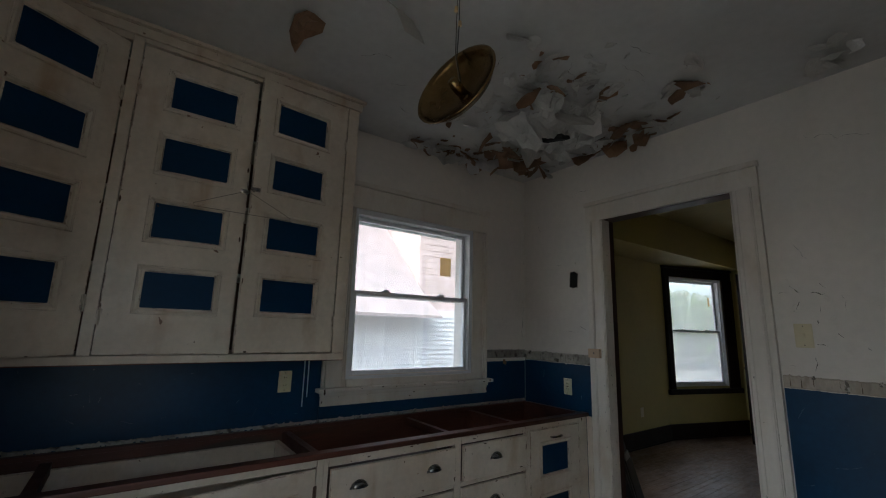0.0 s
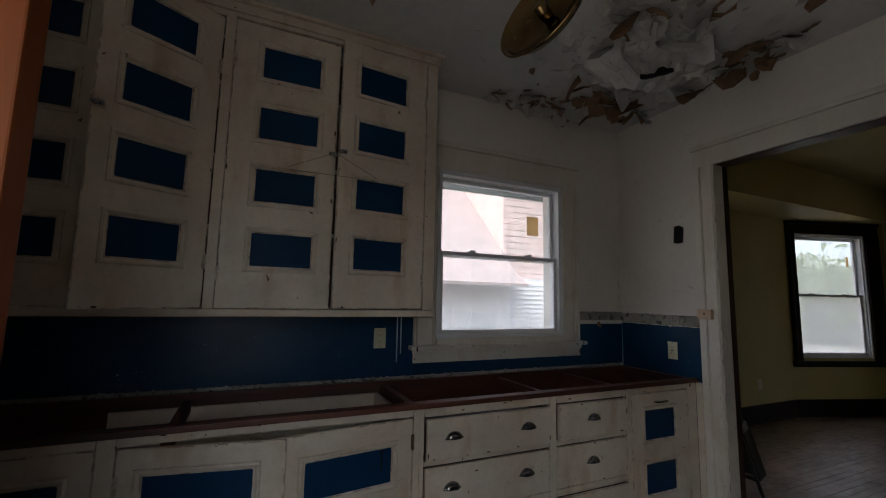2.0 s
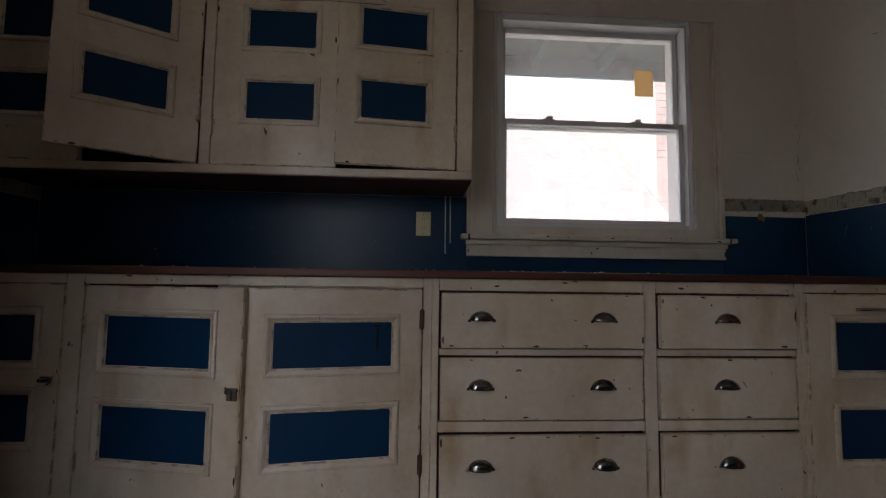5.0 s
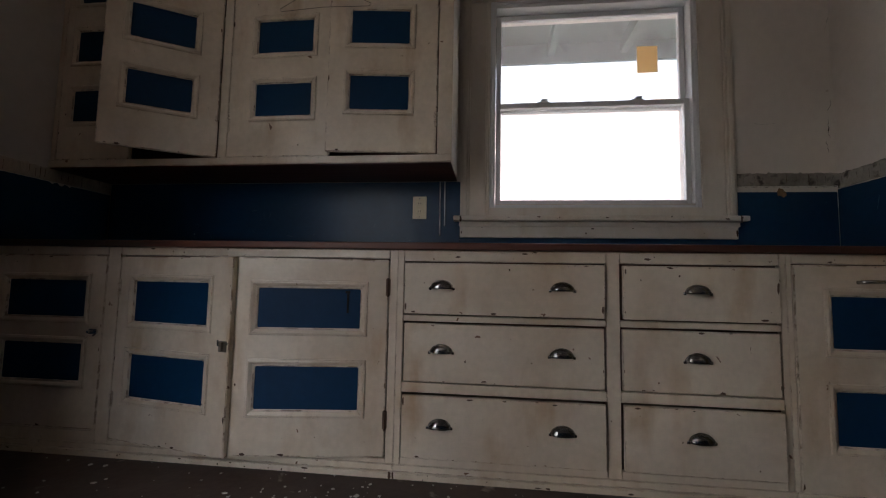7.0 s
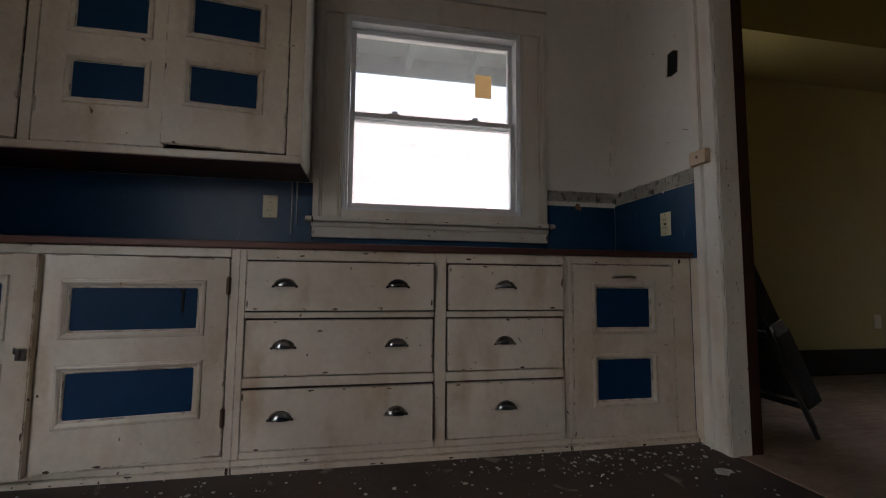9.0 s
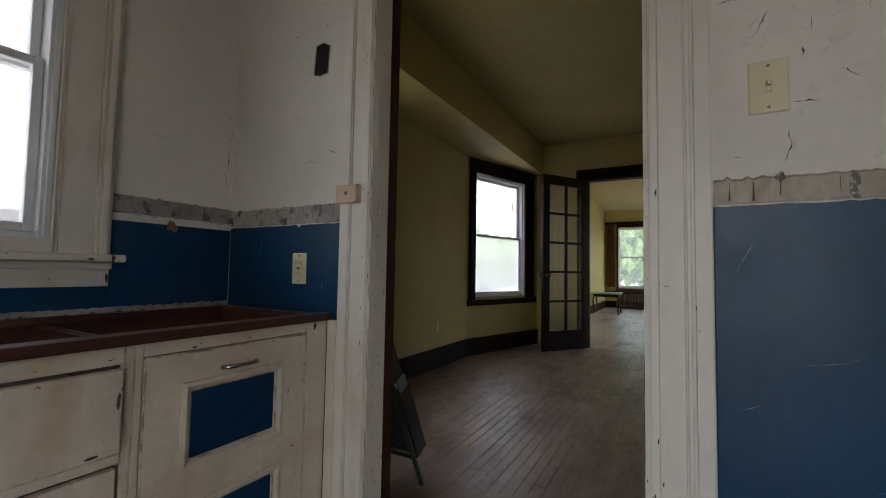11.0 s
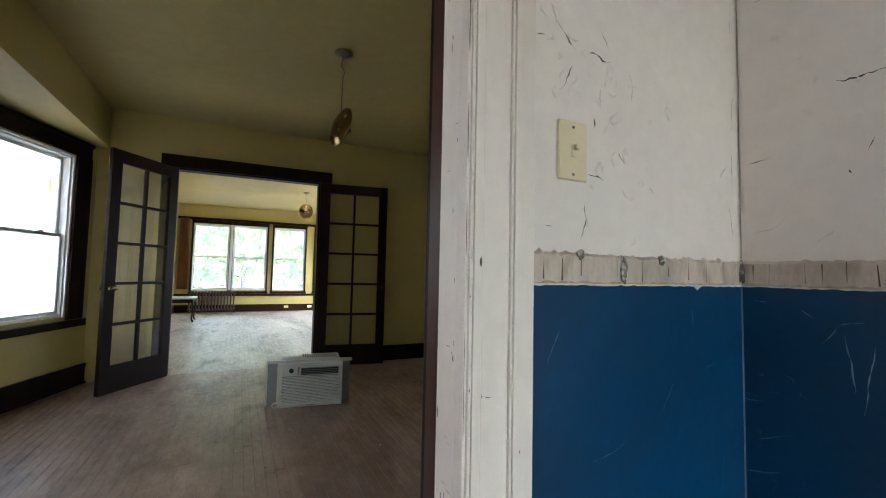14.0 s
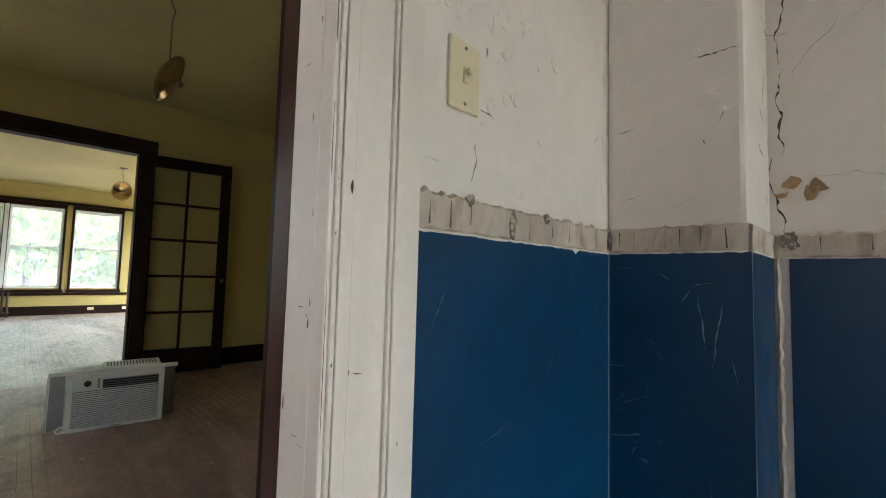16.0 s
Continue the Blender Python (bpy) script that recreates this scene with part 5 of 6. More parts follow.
    tagged(part("lifting_paint", bm, PLASTER), "flaking white paint lifting off the plaster", "peeling paint", kind="stuff")
    for x, z, s, a in ((-0.325, 1.37, 0.045, 20), (-0.36, 1.34, 0.06, 100), (-0.32, 1.31, 0.045, 200), (-0.39, 1.335, 0.05, 300)):
        tagged(part("wall_scrap", flake_mesh(rnd, s, 0.9), TAN if a != 100 else PAPERB, m=pose(x, -2.69, z, -75, 0, 0) @ pose(0, 0, 0, 0, 0, a)), "torn tan scrap of old wallpaper on the wall", "peeling paint", "wallpaper scraps")
    tagged(part("wall_scrap", flake_mesh(rnd, 0.055, 0.8), PAPERB, m=pose(-0.245, -0.008, 1.185, -80, 0, 0)), "torn tan scrap of old wallpaper on the wall", "peeling paint", "wallpaper scraps")
    bm = bmesh.new()
    for _ in range(22):
        lift(pose(-rnd.uniform(0.015, 0.13), -2.3925, rnd.choice((rnd.uniform(0.3, 0.75), rnd.uniform(0.6, 1.0))), -90, 0, 0) @ pose(0, 0, 0, 0, 0, rnd.uniform(0, 360)), rnd.uniform(0.015, 0.045), rnd.uniform(0.6, 1.4))
    tagged(part("lifting_blue_paint", bm, BLUE_WALL), "blue paint curling off the chimney breast", "peeling paint", kind="stuff")
wall_damage()
bm = bmesh.new()
rnd = random.Random(8)
prev = None
for i in range(60):
    z = WZ * i / 59
    w = 0.012 + rnd.uniform(-0.004, 0.004)
    row = [bm.verts.new((-0.298 - w, KS + 0.0085, z)), bm.verts.new((-0.298 - w / 2, KS + 0.013, z)), bm.verts.new((-0.2975, KS + 0.0085, z))]
    if prev:
        for k in (0, 1):
            bm.faces.new((prev[k], prev[k + 1], row[k + 1], row[k]))
    prev = row
struct("trim_corner_strip", bm, RAW, "crumbling pale joint strip in the wall corner", "trim")

# ---- debris on the kitchen floor ----
def debris():
    rnd = random.Random(31)
    bm = bmesh.new()
    for _ in range(760):
        x, y = rnd.choice(((rnd.uniform(-3.5, -0.1), rnd.gauss(-0.85, 0.16)), (rnd.uniform(-3.5, -0.1), rnd.uniform(-2.3, -0.62)), (rnd.gauss(-2.1, 0.16), rnd.gauss(-0.92, 0.09)), (rnd.gauss(-0.5, 0.3), rnd.gauss(-0.72, 0.06))))
        if y > -0.625:
            continue
        s = rnd.choice((0.0015, 0.002, 0.002, 0.003, 0.004, 0.005, 0.007, 0.012))
        m = pose(x, y, 0.0328, rnd.uniform(-6, 6), rnd.uniform(-6, 6), rnd.uniform(0, 360))
        k = rnd.randint(3, 5)
        top = [m @ Vector((s * rnd.uniform(0.4, 1) * math.cos(2 * math.pi * i / k), s * rnd.uniform(0.4, 1) * math.sin(2 * math.pi * i / k), 0.0015)) for i in range(k)]
        a = [bm.verts.new(c) for c in top]
        b = [bm.verts.new((c.x, c.y, 0.032)) for c in top]
        bm.faces.new(a)
        for i in range(k):
            bm.faces.new((a[i], b[i], b[(i + 1) % k], a[(i + 1) % k]))
    tagged(part("floor_debris", bm, FLAKE), "white paint chips scattered over the dirty floor", "debris", kind="stuff")
    bm = flake_mesh(rnd, 0.09, 0.3)
    tagged(part("paper_scrap", bm, FLAKE, m=pose(-0.2, -0.86, 0.038, 180, 0, 30)), "pale paint scrap on the kitchen floor", "debris")
debris()

def plaster_crumbs():
    """Few crumbs of fallen plaster on the oak floor."""
    rnd = random.Random(52)
    for x, y in ((2.72, -1.67), (2.15, -1.48), (2.71, -1.68), (1.95, -1.05), (3.05, -1.35), (2.2, -2.2)):
        bm = bmesh.new()
        bmesh.ops.create_icosphere(bm, subdivisions=1, radius=1.0)
        r = rnd.uniform(0.007, 0.013)
        for v in bm.verts:
            v.co = Vector((x + v.co.x * r * rnd.uniform(0.7, 1.2), y + v.co.y * r * rnd.uniform(0.7, 1.2), max(0.0006, 0.005 + v.co.z * 0.006)))
        tagged(part("plaster_crumb", bm, FLAKE), "small white crumb of plaster on the oak floor", "debris", "plaster crumbs")
plaster_crumbs()

# pale caulk lines where the wainscot turns the corner
struct("trim_caulk", boxes((-0.0085, -0.0065, -2.3935, -2.3915, 0, WZ), (-0.2972, -0.2958, -2.3955, -2.3936, 0, WZ)), mat("pale_worn_edge", (0.30, 0.36, 0.40), 0.7, var=0.5, scale=30), "pale worn line along the wainscot corners", "trim")

def scratches():
    rnd = random.Random(77)
    Z = Vector((0, 0, 1))
    bm = bmesh.new()
    for y, z, L, w, deg in ((-1.79, 1.02, 0.07, 0.003, 65), (-2.2, 1.11, 0.03, 0.004, -85), (-1.9, 0.83, 0.10, 0.002, 15), (-2.1, 0.9, 0.08, 0.002, 60), (-1.78, 0.72, 0.05, 0.003, 20), (-2.0, 0.6, 0.2, 0.002, 25), (-2.25, 0.98, 0.03, 0.003, 10), (-2.3, 0.7, 0.1, 0.002, 70), (-1.85, 0.5, 0.12, 0.002, 40), (-0.3, 0.98, 0.05, 0.003, 120), (-0.2, 1.05, 0.06, 0.004, 80), (-0.55, 0.93, 0.04, 0.004, 85)):
        crack(bm, Vector((-0.0065, y, z)), Vector((0, -1, 0)), Z, Vector((-1, 0, 0)), rnd, L, w, radians(deg), 0.25)
    for x, z, L, w, deg in ((-0.20, 1.07, 0.11, 0.006, -95), (-0.245, 1.06, 0.14, 0.006, -88), (-0.19, 1.09, 0.05, 0.004, -60), (-0.23, 1.1, 0.05, 0.003, -10), (-0.06, 1.13, 0.03, 0.003, 10), (-0.15, 1.1, 0.03, 0.003, 30), (-0.05, 0.9, 0.10, 0.003, -5), (-0.08, 0.75, 0.09, 0.003, -15), (-0.22, 0.7, 0.2, 0.003, -85), (-0.26, 0.95, 0.06, 0.004, -90), (-0.10, 0.84, 0.07, 0.002, -20), (-0.06, 0.62, 0.05, 0.003, -60)):
        crack(bm, Vector((x, -2.3935, z)), Vector((1, 0, 0)), Z, Vector((0, 1, 0)), rnd, L, w, radians(deg), 0.25)
    for _ in range(26):
        crack(bm, Vector((rnd.uniform(-3.4, -1.85), -0.0055, rnd.uniform(0.9, 1.2))), Vector((1, 0, 0)), Z, Vector((0, -1, 0)), rnd, rnd.uniform(0.01, 0.06), 0.002, radians(rnd.uniform(0, 180)), 0.25)
    tagged(part("paint_scratches", bm, mat("pale_scratch", (0.22, 0.32, 0.40), 0.6, var=0.4, scale=30)), "pale scratches and drips on the blue wainscot", "scratch", kind="stuff")
scratches()

# ---- dining room things ----
def window_ac():
    ang = math.degrees(math.atan2(-2.153 + 1.621, 3.189 - 3.254))
    a = thing("air_conditioner", pose(3.254, -1.621, 0, 0, 0, ang), "off-white window air conditioner standing on the bare floor", "air conditioner")
    W, H = 0.535, 0.375
    part("front_panel", boxes((0, W, 0, 0.045, 0.006, 0.03), (0, W, 0, 0.045, H - 0.03, H), (0, 0.03, 0, 0.045, 0.0305, H - 0.0305), (W - 0.03, W, 0, 0.045, 0.0305, H - 0.0305), (0.0305, W - 0.0305, 0.008, 0.045, 0.264, H - 0.0305)), PLASTIC, a, "off-white plastic front", bevel=0.003)
    part("grille_backing", boxes((0.0305, W - 0.0305, 0.018, 0.045, 0.0305, 0.2635)), BLACK, a, "dark hollow behind the grille")
    for k in range(18):
        z = 0.036 + k * 0.0127
        part("grille_slat", boxes((0.031, W - 0.031, 0.003, 0.0175, z, z + 0.0065)), PLASTIC, a)
    part("air_outlet", boxes((0.185, W - 0.035, 0.004, 0.0078, 0.275, H - 0.04)), BLACK, a, "dark louvred air outlet")
    for k in range(4):
        z = 0.284 + k * 0.0155
        part("louvre", boxes((0.19, W - 0.04, -0.002, 0.0036, z, z + 0.003)), GREYM, a)
    bm = bmesh.new()
    lathe(bm, [(0.001, 0.0), (0.02, 0.0), (0.018, 0.016), (0.001, 0.017)], 16, pose(0.105, 0.0078, 0.315, 90, 0, 0))
    part("dial_knob", bm, BLACK, a, smooth=True)
    part("switch_strip", boxes((0.155, 0.17, 0.005, 0.0078, 0.28, 0.345)), GREYM, a)
    part("badge", boxes((0.24, 0.30, -0.0008, -0.0002, 0.012, 0.02)), GREYM, a, "small grey maker's badge")
    part("casing", boxes((0.025, W - 0.02, 0.0455, 0.40, 0.012, H - 0.012)), GREYM, a, "grey sheet metal casing", bevel=0.004)
    part("top_rail", boxes((-0.10, W + 0.09, 0.085, 0.115, H - 0.0115, H + 0.014)), PLASTIC, a, bevel=0.003)
    part("side_curtain", boxes((-0.09, -0.012, 0.09, 0.105, 0.015, H - 0.012)), GREYM, a, "pleated side panel")
    part("side_rail", boxes((-0.105, -0.0905, 0.085, 0.11, 0.006, H - 0.012)), PLASTIC, a, bevel=0.003)
    part("side_curtain", boxes((W + 0.001, W + 0.075, 0.09, 0.105, 0.015, H - 0.012)), GREYM, a, "pleated side panel")
    for k in range(16):
        x = 0.2 + k * 0.019
        part("vent_slot", boxes((x, x + 0.008, 0.16, 0.32, H + 0.0165, H + 0.0182)), BLACK, a)
    part("top_vent", boxes((0.18, 0.52, 0.13, 0.36, H - 0.0115, H + 0.016)), PLASTIC, a, bevel=0.003)
    bm = bmesh.new()
    sweep(bm, [(0.01, -0.01, 0.02), (-0.03, 0.0, 0.012), (-0.045, 0.02, 0.03), (-0.02, 0.03, 0.045), (0.01, 0.05, 0.03)], 0.006, 8)
    part("power_cord", bm, PLASTIC, a, smooth=True)
window_ac()

def folding_chair():
    """Folded chair leaning against the wall, its feet out on the floor."""
    c = thing("folding_chair", pose(0.60, -0.62, 0.0, 0, 0, 0) @ pose(0, 0, 0, 0, -26, 0), "dark grey folding chair folded flat and leaning on the wall", "chair")
    for y in (-0.0, 0.44):
        bm = bmesh.new()
        sweep(bm, [(0.0, y, 0.012), (0.0, y, 0.55), (-0.01, y + (0.03 if y == 0 else -0.03), 0.93)], 0.011, 8)
        part("frame_tube", bm, CHAIRP, c, smooth=True)
        bm = bmesh.new()
        sweep(bm, [(0.035, y + (0.03 if y == 0 else -0.03), 0.03), (0.03, y + (0.03 if y == 0 else -0.03), 0.6)], 0.010, 8)
        part("rear_leg", bm, CHAIRP, c, smooth=True)
    bm = boxes((0.012, 0.125, 0.0, 0.43, 0.13, 0.53))
    bmesh.ops.bevel(bm, geom=list(bm.edges), offset=0.018, segments=3, affect="EDGES")
    part("seat", bm, CHAIRP, c, smooth=False)
    bm = boxes((-0.02, 0.10, 0.0, 0.43, 0.56, 0.99))
    bmesh.ops.bevel(bm, geom=list(bm.edges), offset=0.018, segments=3, affect="EDGES")
    part("backrest", bm, CHAIRP, c)
    bm = bmesh.new()
    sweep(bm, [(0.0, 0.0, 0.2), (0.0, 0.44, 0.2)], 0.008, 8)
    part("stretcher", bm, STEEL, c, smooth=True)
    for y in (-0.006, 0.426):
        part("hinge_bracket", boxes((0.03, 0.09, y, y + 0.01, 0.515, 0.575)), GREYM, c, "pale metal hinge bracket", bevel=0.003)
folding_chair()

def pendant(name, x, y, h, drop, label, turn=20, r=0.13, tip=80):
    """Ceiling canopy with a cord and a brass pan hanging on edge."""
    p = thing(name, pose(x, y, h), label, "lamp", "hanging lamps")
    bm = bmesh.new()
    lathe(bm, [(0.001, 0), (0.065, 0), (0.07, -0.012), (0.03, -0.022), (0.012, -0.03), (0.001, -0.031)], 20)
    part("canopy", bm, STEEL, p, smooth=True)
    bm = bmesh.new()
    sweep(bm, [(0.0, 0, -0.03), (0.012, 0.01, -0.10), (-0.008, -0.012, -0.16), (0.0, 0, -0.22), (0, 0, -drop + 0.12)], 0.004, 6)
    part("cord", bm, STEEL, p)
    m = pose(0, 0, -drop) @ pose(0, 0, 0, 0, tip, turn) @ Matrix.Scale(r / 0.13, 4)
    bm = bmesh.new()
    lathe(bm, [(0.003, 0.04), (0.05, 0.036), (0.09, 0.022), (0.125, 0.004), (0.13, -0.002), (0.12, 0.0), (0.085, 0.016), (0.045, 0.03), (0.003, 0.034)], 28, m)
    part("pan", bm, BRASS, p, "brass pan hanging on edge", smooth=True)
    bm = bmesh.new()
    lathe(bm, [(0.003, -0.07), (0.016, -0.068), (0.02, -0.02), (0.014, 0.03), (0.003, 0.032)], 12, m)
    part("lamp_socket", bm, STEEL, p, smooth=True)
pendant("pendant_lamp", 2.55, -1.93, DH, 0.585, "old brass pendant lamp dangling from the dining room ceiling", 106, 0.155, 80)

# ---- living room things ----
pendant("pendant_lamp", 9.0, -2.55, LH, 0.42, "small brass pendant lamp on the living room ceiling", 20, 0.17)

def radiator(x, y0, y1, z):
    r = thing("radiator", pose(x, y0, 0), "dark cast-iron column radiator under the windows", "radiator")
    n = 15
    w = (y1 - y0) / n
    for k in range(n):
        bm = bmesh.new()
        for dx in (-0.08, 0.0, 0.08):
            sweep(bm, [(dx, w * (k + 0.5), 0.06), (dx, w * (k + 0.5), z - 0.04)], 0.02, 6)
        box(bm, -0.1, 0.1, w * k + 0.006, w * (k + 1) - 0.006, z - 0.06, z), box(bm, -0.1, 0.1, w * k + 0.006, w * (k + 1) - 0.006, 0.05, 0.10)
        if k in (0, n - 1):
            box(bm, -0.09, -0.05, w * k + 0.01, w * k + 0.05, 0, 0.05), box(bm, 0.05, 0.09, w * k + 0.01, w * k + 0.05, 0, 0.05)
        part("section", bm, IRON, r)
radiator(LX - 0.17, -1.22, -0.10, 0.58)

def side_table():
    t = thing("side_table", pose(10.35, -0.32, 0), "small dark wooden table with a pale green top", "table")
    part("tabletop", boxes((-0.3, 0.3, -0.12, 0.55, 0.50, 0.535)), GREENTOP, t, bevel=0.006)
    part("apron", boxes((-0.26, 0.26, -0.08, 0.51, 0.42, 0.4995)), DARK, t, bevel=0.003)
    for x in (-0.25, 0.25):
        for y in (-0.07, 0.5):
            s = -1 if y < 0 else 1
            bm = bmesh.new()
            sweep(bm, [(x, y, 0.419), (x * 1.04, y + s * 0.02, 0.33), (x, y, 0.15), (x * 0.98, y - s * 0.005, 0.06), (x * 1.04, y + s * 0.025, 0.0)], 0.017, 7)
            part("leg", bm, DARK, t, smooth=True)
side_table()

bm = bmesh.new()
rows = []
for i in range(41):
    y = -0.06 + 0.24 * i / 40
    x = LX - 0.09 + 0.025 * math.sin(i * 0.95)
    rows.append((bm.verts.new((x, y, 0.62)), bm.verts.new((x, y, 1.5)), bm.verts.new((x - 0.004, 0.07 + (y - 0.07) * 0.85, 2.52))))
for a, b in zip(rows, rows[1:]):
    bm.faces.new((a[0], b[0], b[1], a[1])), bm.faces.new((a[1], b[1], b[2], a[2]))
bmesh.ops.solidify(bm, geom=list(bm.faces), thickness=0.003)
c_ = thing("curtain", pose(0, 0, 0), "orange-brown curtain hanging beside the living room windows", "curtain")
part("cloth", bm, CURTAIN, c_, smooth=True)
bm = bmesh.new()
sweep(bm, [(LX - 0.09, 0.2, 2.535), (LX - 0.09, -4.4, 2.535)], 0.011, 8)
part("curtain_rod", bm, DARK, c_)
for y in (-2.55, -3.2):
    o = thing("power_outlet", pose(LX - 0.0225, y, 0.12, 0, 0, -90), "pale outlet plate on the dark baseboard", "power outlet", "baseboard outlets")
    part("cover_plate", boxes((-0.058, 0.058, -0.006, -0.0004, -0.034, 0.034)), IVORY, o, bevel=0.002)
    part("socket", boxes((-0.03, 0.03, -0.008, -0.0062, -0.014, 0.014)), PLASTIC, o, bevel=0.002)

o = thing("power_outlet", pose(2.75, BAYY - 0.0005, 0.42), "ivory outlet plate on the yellow bay wall", "power outlet")
part("cover_plate", boxes((-0.036, 0.036, -0.006, -0.0004, -0.058, 0.058)), IVORY, o, bevel=0.002)
part("socket", boxes((-0.015, 0.015, -0.008, -0.0062, -0.034, 0.034)), IVORY, o, bevel=0.002)

# ---- outside ----
struct("ground", boxes((-300, 300, -300, 300, -1.0, -0.75)), GRASS, "pale dry ground and gravel round the house", "ground")

def neighbour():
    h = thing("neighbour_house", pose(0, 5.2, -0.75), "white clapboard neighbouring house with a pale shingle roof", "house")
    part("core", boxes((-7.0, 9.0, 0.08, 7.0, 0, 2.55)), SIDING, h)
    for k in range(24):
        z = 0.1 + k * 0.1
        bm = bmesh.new()
        vs = [bm.verts.new(c) for c in ((-7.05, 0.079, z), (9.05, 0.079, z), (9.05, 0.045, z), (-7.05, 0.045, z), (-7.05, 0.079, z + 0.098), (9.05, 0.079, z + 0.098), (9.05, 0.068, z + 0.098), (-7.05, 0.068, z + 0.098))]
        for f in ((0, 3, 2, 1), (4, 5, 6, 7), (0, 1, 5, 4), (1, 2, 6, 5), (2, 3, 7, 6), (3, 0, 4, 7)):
            bm.faces.new([vs[i] for i in f])
        part("clapboard", bm, SIDING, h)
    bm = bmesh.new()
    prof = [(-0.45, 2.42), (-0.3, 2.50), (0.1, 2.75), (0.7, 3.3), (3.5, 6.0), (3.5, 5.9), (0.7, 3.2), (0.1, 2.65), (-0.3, 2.42), (-0.45, 2.36)]
    a = [bm.verts.new((-7.3, y, z)) for y, z in prof]
    b = [bm.verts.new((2.6, y, z)) for y, z in prof]
    bm.faces.new(a), bm.faces.new(b[::-1])
    for i in range(len(prof)):
        j = (i + 1) % len(prof)
        bm.faces.new((a[i], b[i], b[j], a[j]))
    part("roof", bm, SHINGLE, h)
    bm = bmesh.new()
    prism(bm, [(2.65, 0.6), (9.0, 0.6), (9.0, 6.9), (2.65, 6.9)], 2.5501, 6.4)
    part("upper_wall", bm, PINK, h, "pinkish shingled upper wall")
    for k in range(26):
        part("shingle_course", boxes((2.64, 9.01, 0.575, 0.5995, 2.56 + k * 0.145, 2.56 + k * 0.145 + 0.13)), PINK, h)
neighbour()

# own eave over the kitchen window
e_ = thing("eave", pose(0, 0, 0), "green painted eave with rafter tails over the window", "eave")
part("soffit_board", boxes((KW - 0.3, 0.25, 0.205, 0.86, 2.44, 2.46)), EAVE, e_)
part("fascia", boxes((KW - 0.3, 0.25, 0.8605, 0.885, 2.30, 2.47)), EAVE, e_)
for k in range(8):
    x = -3.7 + k * 0.5
    part("rafter_tail", boxes((x, x + 0.05, 0.206, 0.86, 2.35, 2.4395)), EAVE, e_, bevel=0.004)
struct("roof_house", boxes((KW - 0.3, 0.6, KS - 0.4, 0.9, DH + 0.13, DH + 0.2), (0.6005, LX + 0.6, LS - 0.5, 1.2, LH + 0.13, LH + 0.2)), SHINGLE, "roof over the rooms", "roof")

def tree(x, y, h, r, seed):
    rnd = random.Random(seed)
    t = thing("tree", pose(x, y, -0.75), "leafy green tree in the garden beside the house", "tree", "garden trees")
    bm = bmesh.new()
    def limb(p, q, r0, r1):
        pts, n = [], 5
        rings = []
        d = (q - p).normalized()
        u = d.orthogonal().normalized()
        w = d.cross(u)
        for i in range(n + 1):
            c = p.lerp(q, i / n) + Vector((rnd.uniform(-1, 1), rnd.uniform(-1, 1), 0)) * 0.04 * (0 < i < n)
            rr = r0 + (r1 - r0) * i / n
            rings.append([bm.verts.new(c + (u * math.cos(k * math.pi / 3) + w * math.sin(k * math.pi / 3)) * rr) for k in range(6)])
        for a, b in zip(rings, rings[1:]):
            for k in range(6):
                bm.faces.new((a[k], a[(k + 1) % 6], b[(k + 1) % 6], b[k]))
    top = Vector((0, 0, h * 0.5))
    limb(Vector((0, 0, 0)), top, 0.16, 0.10)
    tips = []
    for k in range(9):
        a = k * 2.4
        q = Vector((math.cos(a) * r * rnd.uniform(0.4, 0.9), math.sin(a) * r * rnd.uniform(0.4, 0.9), h * rnd.uniform(0.35, 0.95)))
        limb(top * rnd.uniform(0.5, 1), q, 0.07, 0.02)
        tips.append(q)
    part("trunk", bm, BARK, t)
    bm = bmesh.new()
    for _ in range(3600):
        c = rnd.choice(tips) + Vector((rnd.gauss(0, 1), rnd.gauss(0, 1), rnd.gauss(0, 0.8))) * r * 0.33
        s = rnd.uniform(0.12, 0.38)
        m = Matrix.Translation(c) @ Euler((rnd.uniform(0, 6), rnd.uniform(0, 6), rnd.uniform(0, 6))).to_matrix().to_4x4()
        vs = [bm.verts.new(m @ Vector(v)) for v in ((-s, 0, 0), (0, -s * 0.45, 0.01), (s, 0, 0), (0, s * 0.45, 0.01))]
        bm.faces.new(vs)
    part("crown", bm, LEAF, t)
tree(24.0, -1.5, 5.2, 2.3, 1)
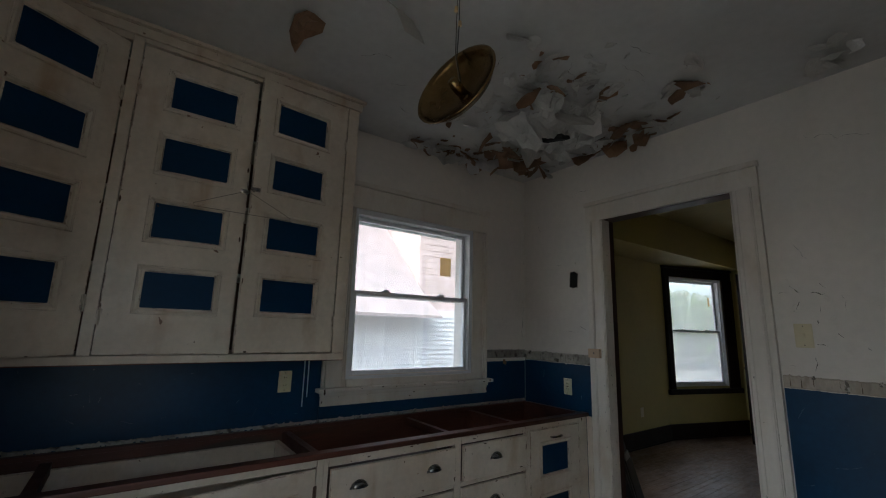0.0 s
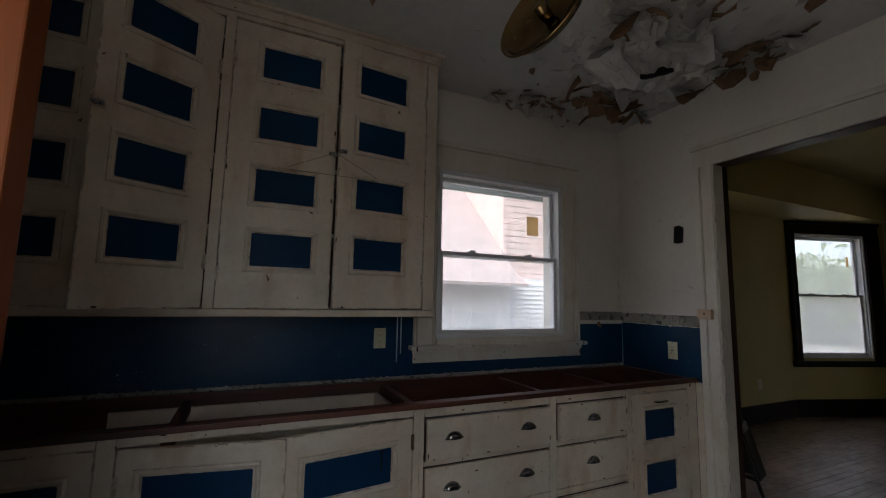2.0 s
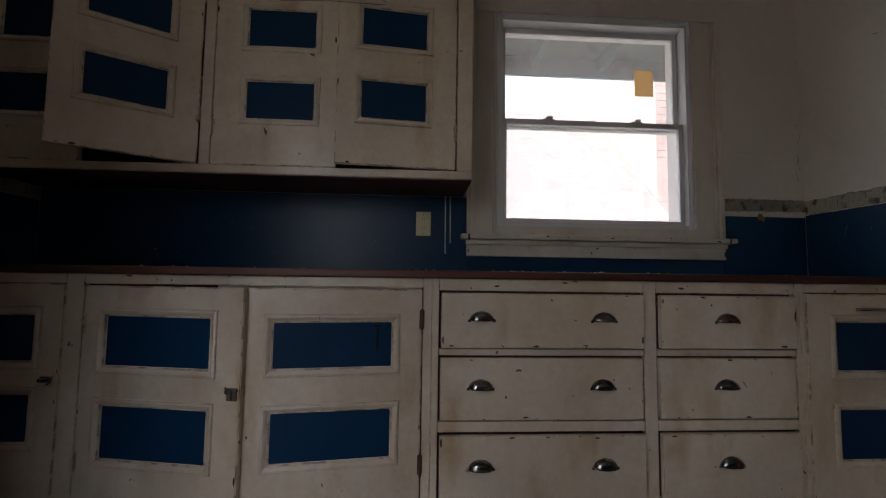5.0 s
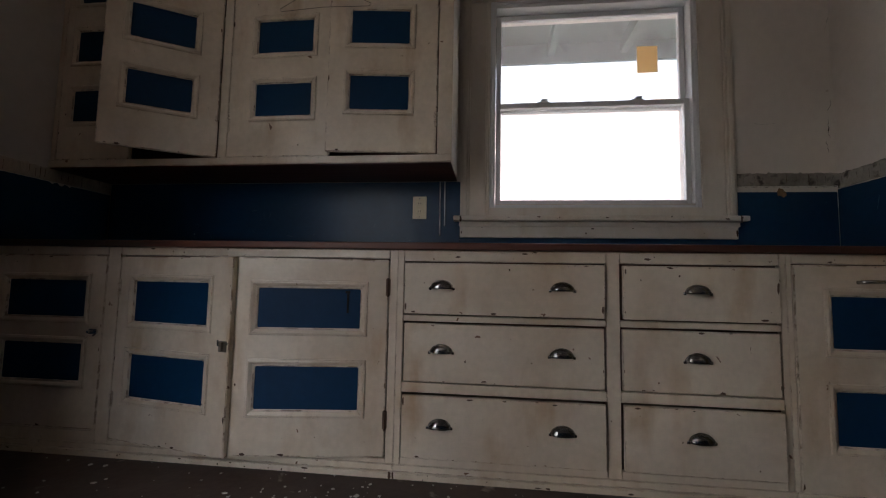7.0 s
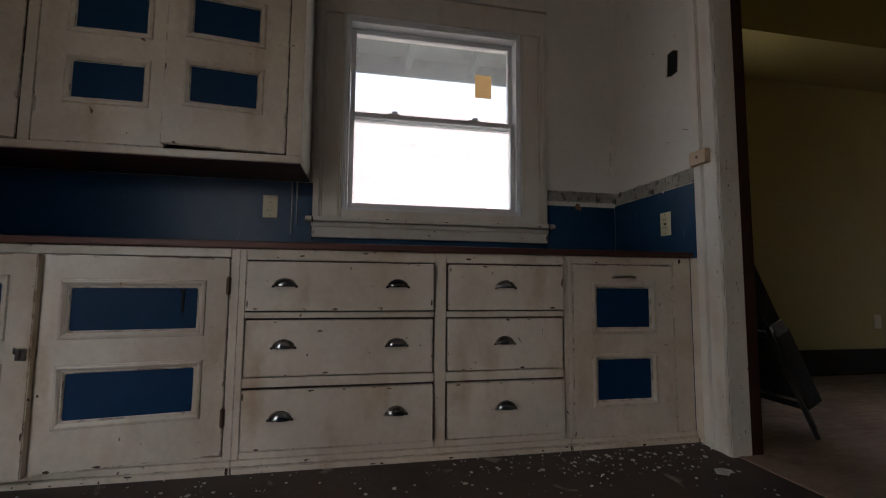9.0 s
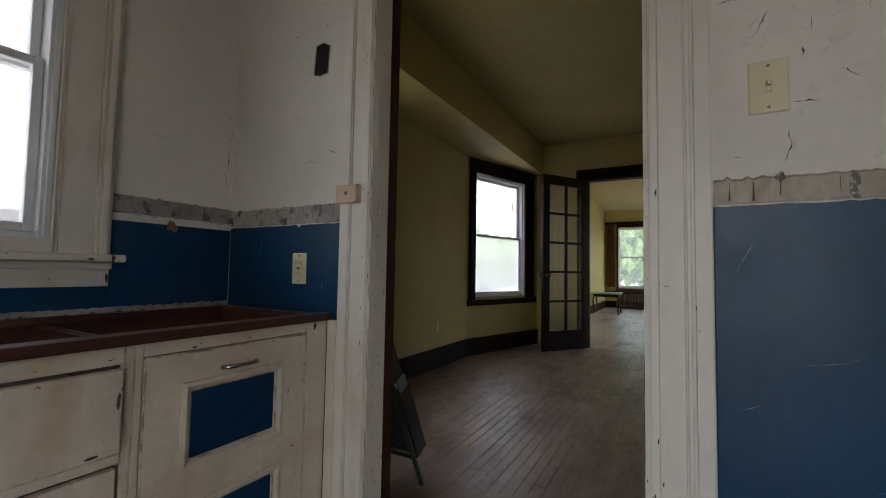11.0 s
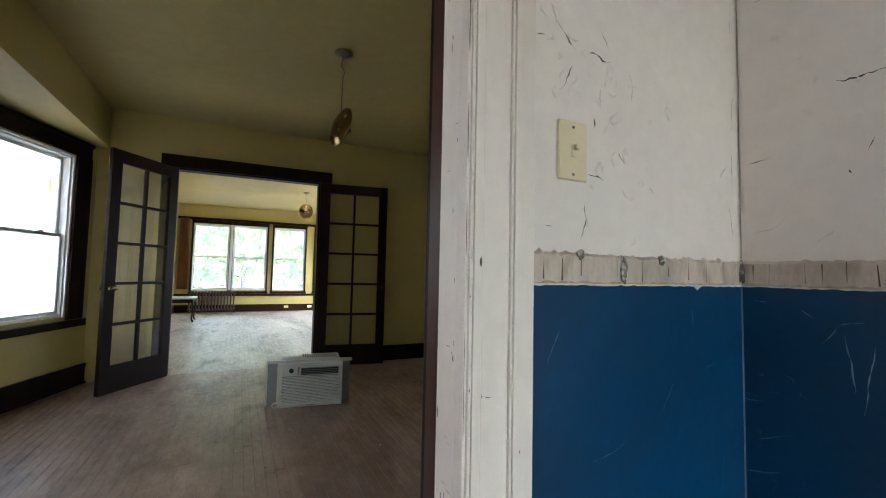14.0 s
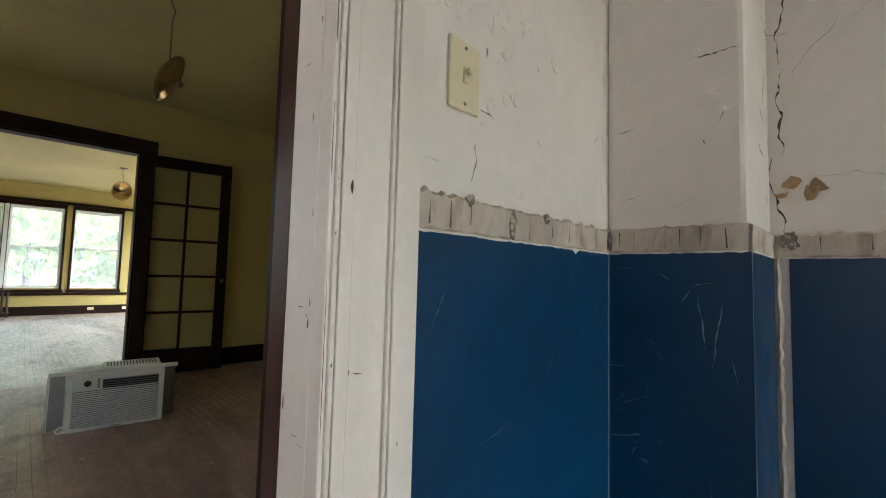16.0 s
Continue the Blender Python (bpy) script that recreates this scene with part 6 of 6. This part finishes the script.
tree(23.0, -4.6, 4.6, 2.2, 2)
tree(26.5, 1.8, 5.5, 2.4, 3)
tree(25.0, -8.0, 5.0, 2.2, 4)
tree(27.0, 10.5, 3.8, 2.2, 6)
tree(31.0, 12.5, 4.6, 2.4, 7)

# ---- oak strip floor, strip by strip ----
def strips():
    root = thing("floor_oak", pose(0, 0, 0), "worn scuffed oak strip floor of the dining room", "floor", "", "structure")
    rnd = random.Random(5)
    lens = (0.9, 1.2, 1.6)
    meshes = []
    for L in lens:
        bm = boxes((0, L - 0.0015, 0, 0.0562, -0.012, 0))
        bmesh.ops.bevel(bm, geom=[e for e in bm.edges if all(v.co.z > -0.001 for v in e.verts)], offset=0.0012, segments=1, affect="EDGES")
        me = bpy.data.meshes.new("floor_strip")
        bm.to_mesh(me), bm.free()
        me.materials.append(PLANK)
        meshes.append(me)
    far = bmesh.new()
    n = 0
    y = DS
    while y < 0.56:
        x = 0.12 - rnd.uniform(0, 0.6)
        while x < FX + 0.06:
            k = rnd.randrange(3)
            a, b = max(x, 0.117), min(x + lens[k], FX + 0.06)
            if b - a > 0.02:
                if abs(b - a - lens[k]) < 1e-6 and n < 300 and -2.9 < y < 0.3:
                    ob = new("floor_strip", meshes[k])
                    ob.parent = root
                    ob.location = (x, y, rnd.uniform(-0.0006, 0.0006))
                    n += 1
                else:
                    box(far, a, b - 0.0015, y, y + 0.0562, -0.012, rnd.uniform(-0.0006, 0.0006))
            x += lens[k]
        y += 0.0572
    o = part("floor_strips", far, PLANKFAR, root)
    tagged(o, kind="stuff")
    far = bmesh.new()
    y = LS
    while y < LN:
        x = FX + 0.061 - rnd.uniform(0, 1)
        while x < LX:
            L = rnd.uniform(0.8, 2.2)
            a, b = max(x, FX + 0.061), min(x + L, LX)
            if b - a > 0.02:
                box(far, a, b - 0.0015, y, y + 0.0562, -0.012, rnd.uniform(-0.0006, 0.0006))
            x += L
        y += 0.0572
    struct("floor_living", far, PLANKLIV, "worn oak strip floor of the living room", "floor")
strips()
